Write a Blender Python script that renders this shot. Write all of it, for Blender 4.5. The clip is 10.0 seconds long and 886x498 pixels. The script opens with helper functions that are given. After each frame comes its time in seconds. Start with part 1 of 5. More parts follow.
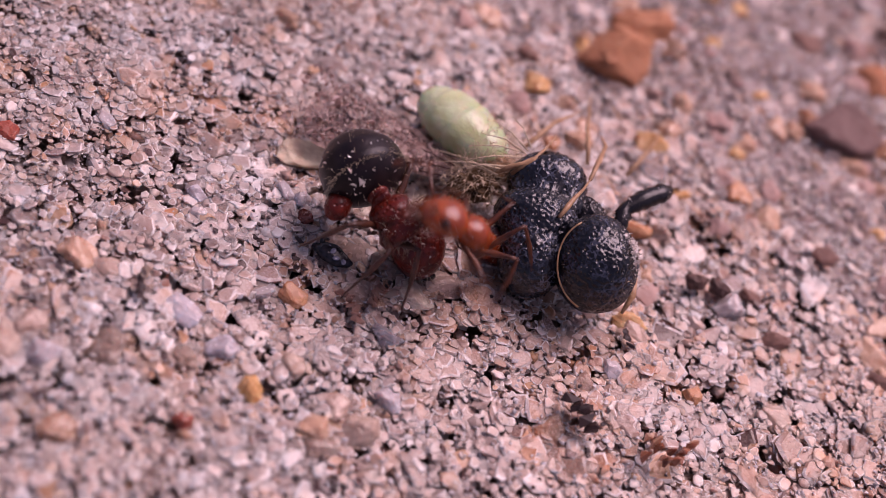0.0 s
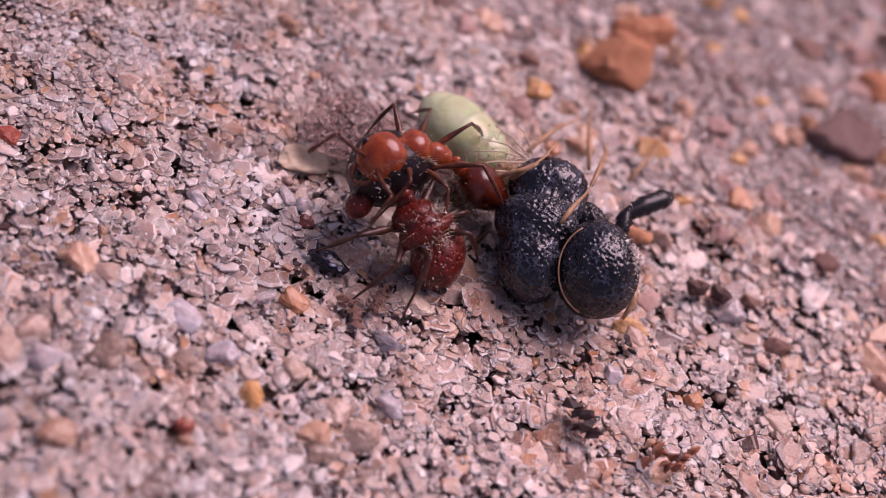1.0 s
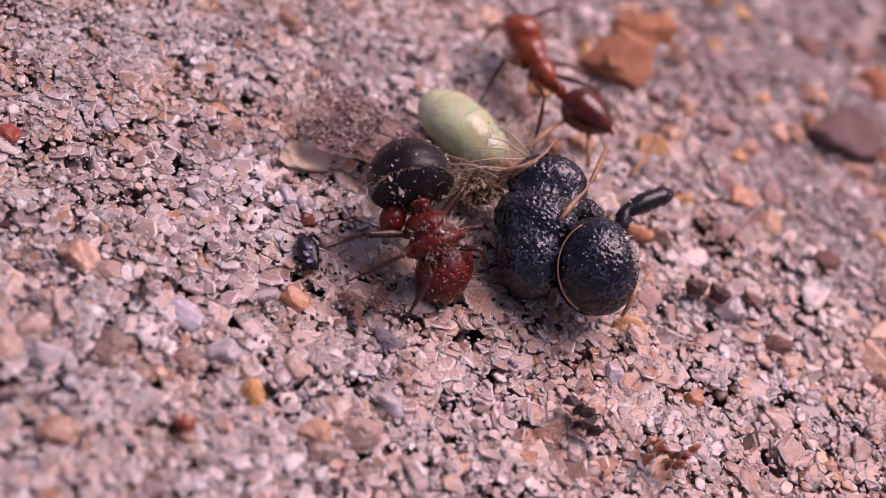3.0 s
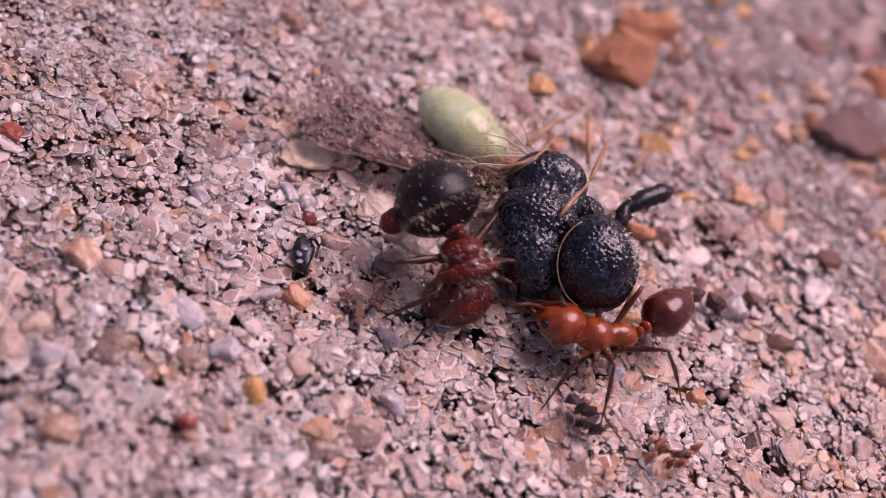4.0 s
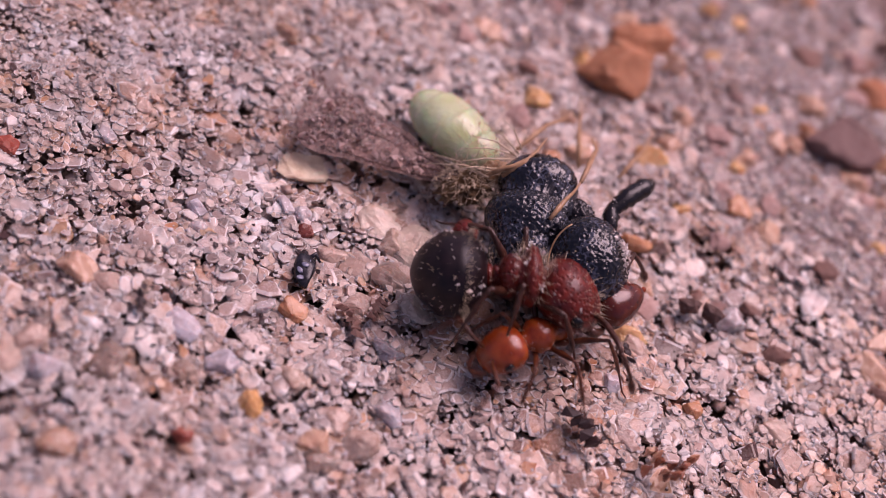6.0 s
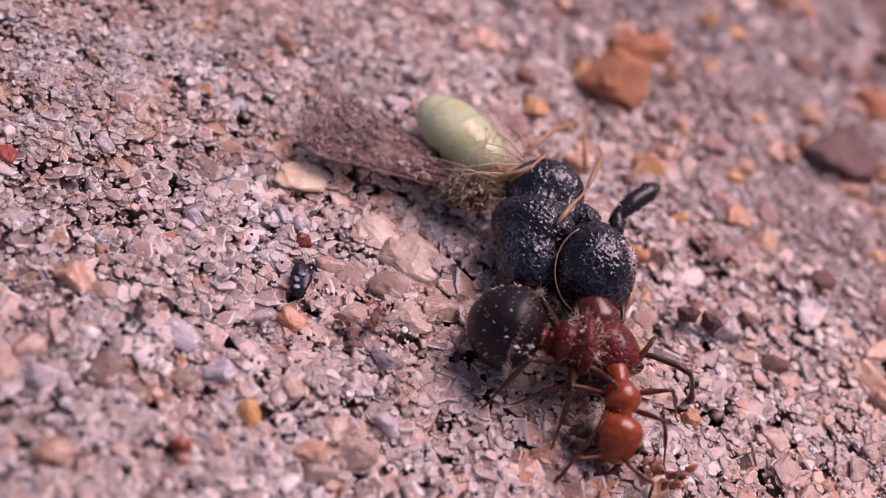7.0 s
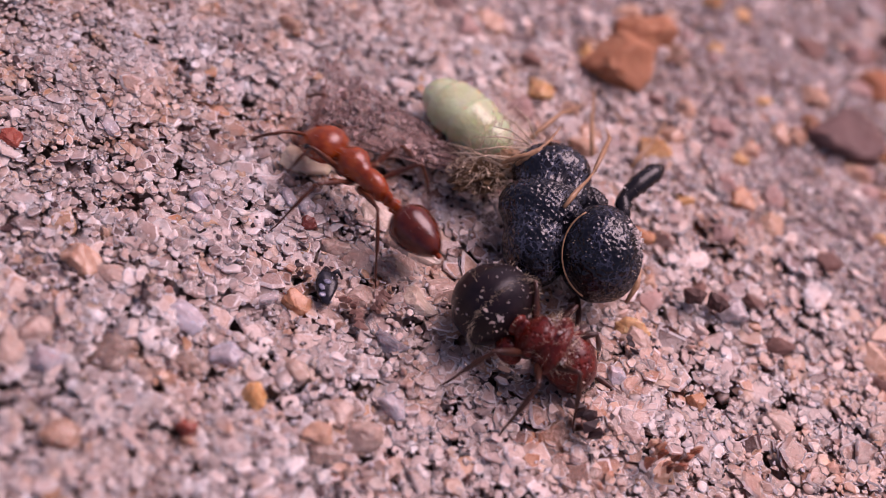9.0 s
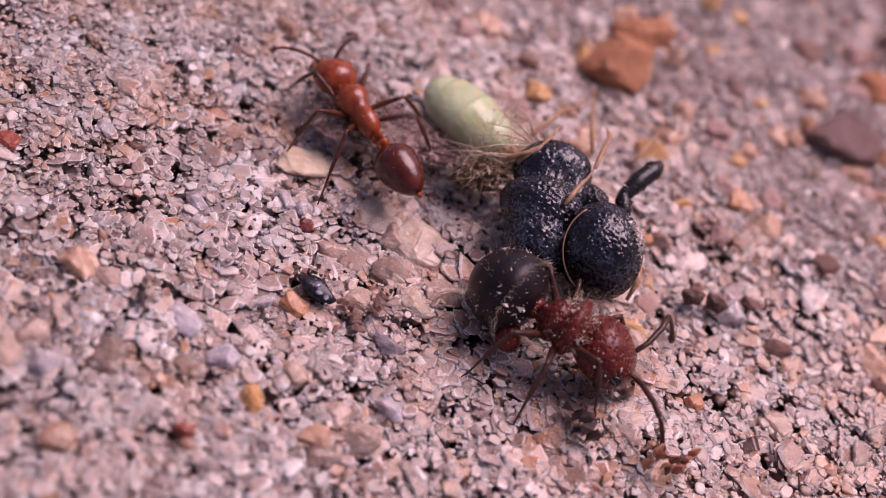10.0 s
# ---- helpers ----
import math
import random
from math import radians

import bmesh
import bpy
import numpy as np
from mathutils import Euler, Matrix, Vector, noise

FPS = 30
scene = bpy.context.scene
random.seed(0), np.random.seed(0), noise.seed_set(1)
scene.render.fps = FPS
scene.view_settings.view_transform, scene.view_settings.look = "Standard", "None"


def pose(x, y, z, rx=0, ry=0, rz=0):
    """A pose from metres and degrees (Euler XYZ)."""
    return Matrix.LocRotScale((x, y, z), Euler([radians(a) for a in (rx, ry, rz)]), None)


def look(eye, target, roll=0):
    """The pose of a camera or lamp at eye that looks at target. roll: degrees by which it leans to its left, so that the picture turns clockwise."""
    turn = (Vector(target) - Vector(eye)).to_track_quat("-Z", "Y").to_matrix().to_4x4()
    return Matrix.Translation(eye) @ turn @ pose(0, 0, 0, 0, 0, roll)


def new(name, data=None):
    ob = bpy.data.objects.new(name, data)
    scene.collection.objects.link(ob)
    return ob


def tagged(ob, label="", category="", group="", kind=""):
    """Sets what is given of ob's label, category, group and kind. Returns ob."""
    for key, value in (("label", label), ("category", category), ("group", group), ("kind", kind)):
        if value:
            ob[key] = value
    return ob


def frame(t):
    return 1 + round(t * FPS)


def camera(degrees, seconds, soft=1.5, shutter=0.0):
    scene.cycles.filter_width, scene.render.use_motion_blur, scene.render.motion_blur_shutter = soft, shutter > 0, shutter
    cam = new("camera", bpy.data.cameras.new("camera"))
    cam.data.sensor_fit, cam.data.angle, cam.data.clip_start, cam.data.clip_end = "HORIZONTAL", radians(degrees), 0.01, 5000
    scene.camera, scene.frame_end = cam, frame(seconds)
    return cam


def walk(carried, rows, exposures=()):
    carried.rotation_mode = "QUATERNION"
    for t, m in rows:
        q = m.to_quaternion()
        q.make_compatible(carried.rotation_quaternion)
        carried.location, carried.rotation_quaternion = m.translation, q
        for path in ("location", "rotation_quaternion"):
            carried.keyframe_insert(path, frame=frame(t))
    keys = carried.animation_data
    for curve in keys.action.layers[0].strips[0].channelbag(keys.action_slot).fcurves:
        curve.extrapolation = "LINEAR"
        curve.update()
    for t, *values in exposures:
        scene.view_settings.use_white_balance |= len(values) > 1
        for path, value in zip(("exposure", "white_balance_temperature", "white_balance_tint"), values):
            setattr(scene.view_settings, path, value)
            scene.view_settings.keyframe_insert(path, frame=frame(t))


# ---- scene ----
from mathutils import Quaternion

MM = 0.001

# ---- camera: a macro lens 37 mm from the sand, hand-steadied ----
cam = camera(30, 10.0, soft=0.5, shutter=0.5)
cam.data.dof.use_dof = True
cam.data.dof.focus_distance = 0.0364
cam.data.dof.aperture_fstop = 58
EYE = (0, -0.023976, 0.028573)


def aim(x, y, roll):
    return look(EYE, (x * MM, y * MM, 0), roll)


walk(cam, [
    (0, aim(0.000, 0.000, 25.00)),
    (0.5, aim(-0.059, -0.075, 24.96)),
    (1, aim(-0.077, 0.130, 24.92)),
    (1.5, aim(-0.026, 0.045, 25.02)),
    (2, aim(-0.006, -0.017, 25.04)),
    (2.5, aim(-0.049, 0.083, 24.94)),
    (4, aim(-0.101, -0.003, 24.88)),
    (4.5, aim(-0.148, 0.179, 24.78)),
    (5, aim(-0.153, 0.120, 24.81)),
    (5.5, aim(-0.115, 0.201, 24.80)),
    (7, aim(-0.191, 0.654, 24.60)),
    (7.5, aim(-0.147, 0.574, 24.65)),
    (8, aim(-0.132, 0.429, 24.65)),
    (8.5, aim(-0.118, 0.164, 24.71)),
    (9, aim(-0.132, 0.122, 24.66)),
    (9.5, aim(-0.126, 0.185, 24.66)),
    (10, aim(-0.102, 0.211, 24.65)),
], [(0, -0.51, 7420, 58), (10, -0.51, 7420, 58)])

# ---- light: bright hazy day, soft sun from behind the subject ----
world = bpy.data.worlds.new("sky")
scene.world = world
world.use_nodes = True
wn = world.node_tree.nodes
sky = wn.new("ShaderNodeTexSky")
sky.sky_type, sky.sun_disc = "NISHITA", False
sky.sun_elevation, sky.sun_rotation = radians(58), radians(30)
sky.dust_density, sky.air_density = 3.0, 1.0
wn["Background"].inputs["Strength"].default_value = 0.11
world.node_tree.links.new(sky.outputs["Color"], wn["Background"].inputs["Color"])

sun_data = bpy.data.lights.new("sun", "SUN")
sun_data.energy, sun_data.angle, sun_data.color = 3.7, radians(45), (1.0, 0.97, 0.95)
sun = new("sun", sun_data)
sun.matrix_basis = look((0.53 * math.sin(radians(30)), 0.53 * math.cos(radians(30)), 0.848), (0, 0, 0))


# ---- materials ----
def nodes_of(name):
    m = bpy.data.materials.new(name)
    m.use_nodes = True
    nt = m.node_tree
    return m, nt, nt.nodes["Principled BSDF"]


def ramp(nt, stops, fac, constant=False):
    r = nt.nodes.new("ShaderNodeValToRGB")
    e = r.color_ramp.elements
    while len(e) < len(stops):
        e.new(0.5)
    for el, (p, c) in zip(e, stops):
        el.position, el.color = p, (*c, 1)
    if constant:
        r.color_ramp.interpolation = "CONSTANT"
    nt.links.new(fac, r.inputs[0])
    return r.outputs[0]


def tex(nt, kind, scale, detail=3.0):
    co = nt.nodes.new("ShaderNodeTexCoord")
    n = nt.nodes.new("ShaderNodeTexNoise" if kind == "noise" else "ShaderNodeTexVoronoi")
    n.inputs["Scale"].default_value = scale
    if kind == "noise":
        n.inputs["Detail"].default_value = detail
    nt.links.new(co.outputs["Object"], n.inputs["Vector"])
    return n.outputs["Fac" if kind == "noise" else "Distance"]


def mixed(nt, fac, a, b, mode="MIX"):
    n = nt.nodes.new("ShaderNodeMix")
    n.data_type, n.blend_type = "RGBA", mode
    for sock, v in ((n.inputs[0], fac), (n.inputs[6], a), (n.inputs[7], b)):
        if isinstance(v, (int, float)):
            sock.default_value = v
        elif isinstance(v, tuple):
            sock.default_value = (*v, 1)
        else:
            nt.links.new(v, sock)
    return n.outputs[2]


def bump(nt, bsdf, height, distance, strength=1.0):
    b = nt.nodes.new("ShaderNodeBump")
    b.inputs["Distance"].default_value, b.inputs["Strength"].default_value = distance, strength
    nt.links.new(height, b.inputs["Height"])
    nt.links.new(b.outputs[0], bsdf.inputs["Normal"])


GRAIN_STOPS = [
    (0.00, (0.53, 0.455, 0.435)), (0.18, (0.57, 0.495, 0.475)), (0.34, (0.49, 0.415, 0.395)), (0.47, (0.60, 0.535, 0.52)),
    (0.60, (0.54, 0.445, 0.41)), (0.68, (0.78, 0.75, 0.755)), (0.79, (0.45, 0.375, 0.36)), (0.90, (0.54, 0.40, 0.32)),
    (0.945, (0.36, 0.24, 0.21)), (0.965, (0.54, 0.33, 0.21)), (0.98, (0.09, 0.05, 0.05))]
DARK_STOPS = [
    (0.00, (0.37, 0.275, 0.26)), (0.35, (0.29, 0.21, 0.20)), (0.6, (0.40, 0.28, 0.24)), (0.88, (0.17, 0.11, 0.105)), (0.965, (0.06, 0.04, 0.045))]


def ground_noise(nt, scale):
    """Noise by the place on the ground, the same for every grain."""
    n = nt.nodes.new("ShaderNodeTexNoise")
    n.inputs["Scale"].default_value, n.inputs["Detail"].default_value = scale, 2
    nt.links.new(nt.nodes.new("ShaderNodeNewGeometry").outputs["Position"], n.inputs["Vector"])
    return n.outputs["Fac"]


def grain_material(name, single, stops=GRAIN_STOPS, trans=0.06, rim=False, rough=(0.10, 0.42)):
    """Quartz sand: each grain its own tint, with stains and chipped faces."""
    m, nt, p = nodes_of(name)
    if single:
        rnd = nt.nodes.new("ShaderNodeObjectInfo").outputs["Random"]
    else:
        rnd = nt.nodes.new("ShaderNodeNewGeometry").outputs["Random Per Island"]
    col = ramp(nt, stops, rnd, constant=not single or stops is GRAIN_STOPS)
    stain = ramp(nt, [(0.33, (0.80, 0.70, 0.66)), (0.6, (1, 1, 1))], tex(nt, "noise", 3500, 4))
    col = mixed(nt, 0.8, col, stain, "MULTIPLY")
    if stops is GRAIN_STOPS:
        # iron-stained stretches of the ground, a few millimetres wide
        iron = ramp(nt, [(0.42, (0.97, 0.985, 1.0)), (0.66, (1.0, 0.82, 0.70))], ground_noise(nt, 330))
        col = mixed(nt, 1.0, col, iron, "MULTIPLY")
        # the sand turns warmer from one side to the other
        split = nt.nodes.new("ShaderNodeSeparateXYZ")
        nt.links.new(nt.nodes.new("ShaderNodeNewGeometry").outputs["Position"], split.inputs[0])
        span = nt.nodes.new("ShaderNodeMapRange")
        span.inputs["From Min"].default_value, span.inputs["From Max"].default_value = -0.009, 0.003
        nt.links.new(split.outputs["X"], span.inputs["Value"])
        warm = ramp(nt, [(0.0, (0.975, 1.0, 0.99)), (1.0, (1.0, 0.93, 0.875))], span.outputs[0])
        col = mixed(nt, 1.0, col, warm, "MULTIPLY")
        rust = ramp(nt, [(0.56, (1, 1, 1)), (0.70, (1.0, 0.74, 0.55))], ground_noise(nt, 1100))
        col = mixed(nt, 0.9, col, rust, "MULTIPLY")
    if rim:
        # white edge glints painted into the grain colour, broken up by ground noise
        glint = ramp(nt, [(0.40, (0, 0, 0)), (0.50, (0.6, 0.6, 0.6))], ground_noise(nt, 2600))
        col = mixed(nt, glint, col, (0.93, 0.90, 0.89))
    nt.links.new(col, p.inputs["Base Color"])
    # some grains are clear, others milky
    m1, m2, m3 = [nt.nodes.new("ShaderNodeMath") for _ in range(3)]
    m1.operation, m2.operation, m3.operation = "MULTIPLY", "FRACT", "GREATER_THAN"
    m1.inputs[1].default_value, m3.inputs[1].default_value = 7.31, 0.82
    nt.links.new(rnd, m1.inputs[0])
    nt.links.new(m1.outputs[0], m2.inputs[0])
    nt.links.new(m2.outputs[0], m3.inputs[0])
    clear = nt.nodes.new("ShaderNodeMapRange")
    clear.inputs["To Min"].default_value, clear.inputs["To Max"].default_value = trans, min(0.85, trans + 0.35) if trans else 0.0
    nt.links.new(m3.outputs[0], clear.inputs["Value"])
    nt.links.new(clear.outputs[0], p.inputs["Transmission Weight"])
    p.inputs["IOR"].default_value = 1.5
    p.inputs["Subsurface Weight"].default_value = 0.6
    p.inputs["Subsurface Radius"].default_value = (1.0, 0.72, 0.66)
    p.inputs["Subsurface Scale"].default_value = 0.0002
    gloss = nt.nodes.new("ShaderNodeMapRange")
    gloss.inputs["To Min"].default_value, gloss.inputs["To Max"].default_value = rough
    nt.links.new(tex(nt, "noise", 6000, 2), gloss.inputs["Value"])
    nt.links.new(gloss.outputs[0], p.inputs["Roughness"])
    bump(nt, p, tex(nt, "noise", 5000, 2), 0.00004, 0.4)
    return m


def chitin(name, dark, light, rough=0.3, cell=0.0, depth=0.00002, scale=5000, coat=0.3, sss=0.0, spec=0.4, glint=None):
    """Insect shell; with cell > 0 it is pitted all over."""
    m, nt, p = nodes_of(name)
    col = ramp(nt, [(0.3, dark), (0.7, light)], tex(nt, "noise", scale, 4))
    if glint:
        # blue-white glints painted along a net of crooked lines, missing on some stretches
        net = nt.nodes.new("ShaderNodeTexVoronoi")
        net.feature, net.inputs["Scale"].default_value = "DISTANCE_TO_EDGE", 6200
        co = nt.nodes.new("ShaderNodeTexCoord")
        warp = nt.nodes.new("ShaderNodeTexNoise")
        warp.inputs["Scale"].default_value, warp.inputs["Detail"].default_value = 9000, 2
        nt.links.new(co.outputs["Object"], warp.inputs["Vector"])
        bent = mixed(nt, 0.00011, co.outputs["Object"], warp.outputs["Color"], "LINEAR_LIGHT")
        nt.links.new(bent, net.inputs["Vector"])
        line = ramp(nt, [(0.03, (1, 1, 1)), (0.13, (0, 0, 0))], net.outputs["Distance"])
        worn = ramp(nt, [(0.46, (0.0, 0.0, 0.0)), (0.60, (1, 1, 1))], tex(nt, "noise", 2200, 3))
        col = mixed(nt, mixed(nt, 1.0, line, worn, "MULTIPLY"), col, glint)
    nt.links.new(col, p.inputs["Base Color"])
    p.inputs["Roughness"].default_value = rough
    p.inputs["Coat Weight"].default_value, p.inputs["Coat Roughness"].default_value = coat, 0.2
    p.inputs["Specular IOR Level"].default_value = spec
    p.inputs["Specular Tint"].default_value = (0.86, 0.92, 1.0, 1)
    if sss:
        p.inputs["Subsurface Weight"].default_value = sss
        p.inputs["Subsurface Scale"].default_value = 0.00022
    if cell:
        h = ramp(nt, [(0.1, (0, 0, 0)), (0.45, (1, 1, 1))], tex(nt, "voronoi", cell))
    else:
        h = tex(nt, "noise", scale * 3, 5)
    bump(nt, p, h, depth)
    return m


SAND = grain_material("sand_grain_mixed", False)
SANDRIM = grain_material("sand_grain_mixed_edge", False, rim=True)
DARKSAND = grain_material("mauve_sand_grain", False, DARK_STOPS, 0.25)
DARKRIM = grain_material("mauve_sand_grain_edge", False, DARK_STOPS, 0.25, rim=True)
GRAIN = grain_material("sand_grain_single", True)
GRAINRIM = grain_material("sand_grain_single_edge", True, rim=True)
AMBER = grain_material("amber_grain", True, [(0.0, (0.72, 0.42, 0.18)), (1.0, (0.76, 0.50, 0.26))], 0.08)
ORANGE = grain_material("orange_grain", True, [(0.0, (0.56, 0.25, 0.12)), (1.0, (0.66, 0.36, 0.20))], 0.15)
DULL = grain_material("dull_orange_grain", True, [(0.0, (0.60, 0.40, 0.29)), (1.0, (0.66, 0.45, 0.32))], 0.1)
MAUVE = grain_material("mauve_grain", True, [(0.0, (0.40, 0.27, 0.25)), (1.0, (0.55, 0.38, 0.34))], 0.1, rough=(0.6, 0.95))
UMBER = grain_material("umber_pebble", True, [(0.0, (0.19, 0.12, 0.11)), (1.0, (0.22, 0.14, 0.13))], 0.0, rough=(0.6, 0.95))
RUST = grain_material("rust_pebble", True, [(0.0, (0.42, 0.19, 0.10)), (1.0, (0.50, 0.23, 0.12))], 0.0, rough=(0.6, 0.95))
CRUMBLE = grain_material("rusty_crumbs", False, [(0.0, (0.34, 0.14, 0.08)), (0.5, (0.20, 0.085, 0.055)), (0.8, (0.55, 0.33, 0.22))], 0.0)
SOILCRUMB = grain_material("soil_crumbs", False, [(0.0, (0.22, 0.135, 0.125)), (0.45, (0.13, 0.075, 0.07)), (0.75, (0.36, 0.25, 0.24))], 0.0)
RED = grain_material("red_grain", True, [(0.0, (0.30, 0.08, 0.06)), (1.0, (0.46, 0.12, 0.07))], 0.1)
TAN = grain_material("tan_grain", True, [(0.0, (0.60, 0.48, 0.41)), (1.0, (0.64, 0.50, 0.41))], 0.2)
CLEAR = grain_material("clear_grain", True, [(0.0, (0.74, 0.71, 0.72)), (1.0, (0.70, 0.69, 0.75))], 0.3)
PALE = grain_material("pale_yellow_grain", True, [(0.0, (0.64, 0.55, 0.47)), (1.0, (0.66, 0.56, 0.46))], 0.12)
LEMON = grain_material("straw_yellow_grain", True, [(0.0, (0.74, 0.64, 0.48)), (1.0, (0.76, 0.66, 0.50))], 0.0)
SEEDBROWN = grain_material("seed_brown", True, [(0.0, (0.085, 0.045, 0.04)), (1.0, (0.11, 0.06, 0.05))], 0.0, rough=(0.5, 0.85))
BROWN = grain_material("brown_grain", True, [(0.0, (0.16, 0.085, 0.07)), (1.0, (0.26, 0.15, 0.12))], 0.05, rough=(0.6, 0.95))
SLIVER = chitin("dark_sliver", (0.014, 0.007, 0.007), (0.045, 0.022, 0.02), 0.5, 0, 0.00001, 6000, 0.0)
BLACK = chitin("black_fragment", (0.006, 0.006, 0.008), (0.03, 0.03, 0.04), 0.22, 0, 0.000004, 9000, 0.0)
BLUEGLINT = chitin("bluish_glint", (0.10, 0.11, 0.16), (0.3, 0.33, 0.45), 0.15, 0, 0.000004, 9000, 0.3)
HEADBLACK = chitin("black_pitted_shell", (0.0025, 0.0025, 0.004), (0.006, 0.007, 0.011), 0.17, 7500, 0.000022, 6000, 0.25, 0.0, 0.5, (0.05, 0.06, 0.09))
THORAXBLACK = chitin("black_grooved_shell", (0.003, 0.003, 0.005), (0.008, 0.009, 0.014), 0.18, 7500, 0.000022, 6000, 0.25, 0.0, 0.55, (0.075, 0.09, 0.125))
ANTENNA = chitin("antenna_black", (0.006, 0.005, 0.006), (0.014, 0.012, 0.014), 0.25, 0, 0.00001, 9000, 0.2)
GREEN = chitin("green_cuticle", (0.43, 0.51, 0.26), (0.58, 0.71, 0.47), 0.16, 0, 0.00003, 1500, 0.6, 0.7)
PEACH = grain_material("peach_grain", True, [(0.0, (0.58, 0.44, 0.37)), (1.0, (0.62, 0.49, 0.42))], 0.2)
STRAWDARK = chitin("straw_brown_shell", (0.07, 0.04, 0.02), (0.24, 0.15, 0.07), 0.5, 0, 0.00004, 5000, 0.0)
STRAW = chitin("straw_leg", (0.30, 0.16, 0.08), (0.52, 0.32, 0.18), 0.4, 0, 0.00001, 7000, 0.1)
REDANT = chitin("orange_red_cuticle", (0.20, 0.028, 0.006), (0.40, 0.078, 0.014), 0.2, 0, 0.000012, 4500, 0.5, 0.35)
REDGASTER = chitin("brown_red_cuticle", (0.05, 0.007, 0.004), (0.14, 0.022, 0.007), 0.13, 0, 0.000008, 4500, 0.5, 0.1)
REDLEG = chitin("amber_leg", (0.05, 0.014, 0.007), (0.15, 0.042, 0.016), 0.3, 0, 0.00001, 6000, 0.2)
DARKGASTER = chitin("black_brown_cuticle", (0.007, 0.004, 0.005), (0.018, 0.009, 0.011), 0.36, 0, 0.000006, 5000, 0.0, 0.0, 0.35)
DARKRED = chitin("dark_red_cuticle", (0.06, 0.006, 0.004), (0.19, 0.02, 0.008), 0.32, 9000, 0.00003, 4500, 0.1)
DARKLEG = chitin("dark_brown_leg", (0.035, 0.014, 0.009), (0.1, 0.035, 0.02), 0.35, 0, 0.00001, 7000, 0.2)
EYE_BLACK = chitin("eye_black", (0.004, 0.003, 0.003), (0.01, 0.008, 0.008), 0.25, 16000, 0.00001, 9000)
DUST = grain_material("stuck_sand", False, [(0.0, (0.82, 0.74, 0.70)), (0.6, (0.9, 0.86, 0.84)), (0.85, (0.7, 0.55, 0.45))], 0.05)
HAIR = chitin("pale_hair", (0.45, 0.36, 0.25), (0.66, 0.56, 0.42), 0.5, 0, 0.000005, 9000, 0.0)

# thin smoky membrane of the wing
WING, nt, p = nodes_of("smoky_wing_membrane")
nt.links.new(ramp(nt, [(0.3, (0.13, 0.066, 0.058)), (0.7, (0.28, 0.17, 0.145))], tex(nt, "noise", 2500, 5)), p.inputs["Base Color"])
p.inputs["Roughness"].default_value = 0.35
nt.links.new(ramp(nt, [(0.32, (0.28, 0.28, 0.28)), (0.68, (0.85, 0.85, 0.85))], tex(nt, "noise", 4000, 4)), p.inputs["Alpha"])
bump(nt, p, tex(nt, "noise", 6000, 5), 0.00006)

# shade of the gaps between grains is put into this dark base colour
SOIL, nt, p = nodes_of("packed_fine_sand")
c1 = ramp(nt, [(0.3, (0.11, 0.07, 0.062)), (0.55, (0.19, 0.13, 0.115)), (0.8, (0.32, 0.24, 0.215))], tex(nt, "voronoi", 3800))
c2 = ramp(nt, [(0.35, (0.75, 0.68, 0.64)), (0.65, (1, 1, 1))], tex(nt, "noise", 300, 4))
nt.links.new(mixed(nt, 1.0, c1, c2, "MULTIPLY"), p.inputs["Base Color"])
p.inputs["Roughness"].default_value = 0.8
bump(nt, p, tex(nt, "voronoi", 3800), 0.00012)


# ---- mesh helpers: all shapes are given in millimetres ----
def part(name, bm, material, parent=None, label="", at=(0, 0, 0), smooth=True):
    """One mesh object from a bmesh in millimetres, under a thing or a part."""
    for v in bm.verts:
        v.co *= MM
    me = bpy.data.meshes.new(name)
    bm.to_mesh(me)
    bm.free()
    if smooth:
        me.polygons.foreach_set("use_smooth", [True] * len(me.polygons))
    me.materials.append(material)
    ob = new(name, me)
    if parent:
        ob.parent = parent
    ob.location = Vector(at) * MM
    return tagged(ob, label)


def thing(name, at, label, category, group="", kind=""):
    ob = new(name)
    ob.location = Vector(at) * MM
    ob.empty_display_size = 0.0005
    return tagged(ob, label, category, group, kind)


def loft(bm, sections, n=16):
    """A closed body along x: sections of (x, z, half width, half height)."""
    rings = []
    for x, z, ry, rz in sections:
        if ry < 1e-4:
            rings.append([bm.verts.new((x, 0, z))])
            continue
        ring = []
        for k in range(n):
            a = 2 * math.pi * k / n
            ring.append(bm.verts.new((x, ry * math.cos(a), z + rz * math.sin(a))))
        rings.append(ring)
    for a, b in zip(rings, rings[1:]):
        for k in range(n):
            j = (k + 1) % n
            if len(a) == 1:
                bm.faces.new((a[0], b[j], b[k]))
            elif len(b) == 1:
                bm.faces.new((a[k], a[j], b[0]))
            else:
                bm.faces.new((a[k], a[j], b[j], b[k]))


def egg(bm, length, ry, rz, front=0.5, x0=0.0, z0=0.0, steps=14, n=18, power=0.5):
    """An egg along x from x0, its widest place at the share `front` of its length."""
    out = []
    for i in range(steps + 1):
        s = 0.5 - 0.5 * math.cos(math.pi * i / steps)
        q = s / front if s < front else (1 - s) / (1 - front)
        r = max(0.0, 1 - (1 - q) ** 2) ** power
        out.append((x0 + s * length, z0, ry * r, rz * r))
    loft(bm, out, n)


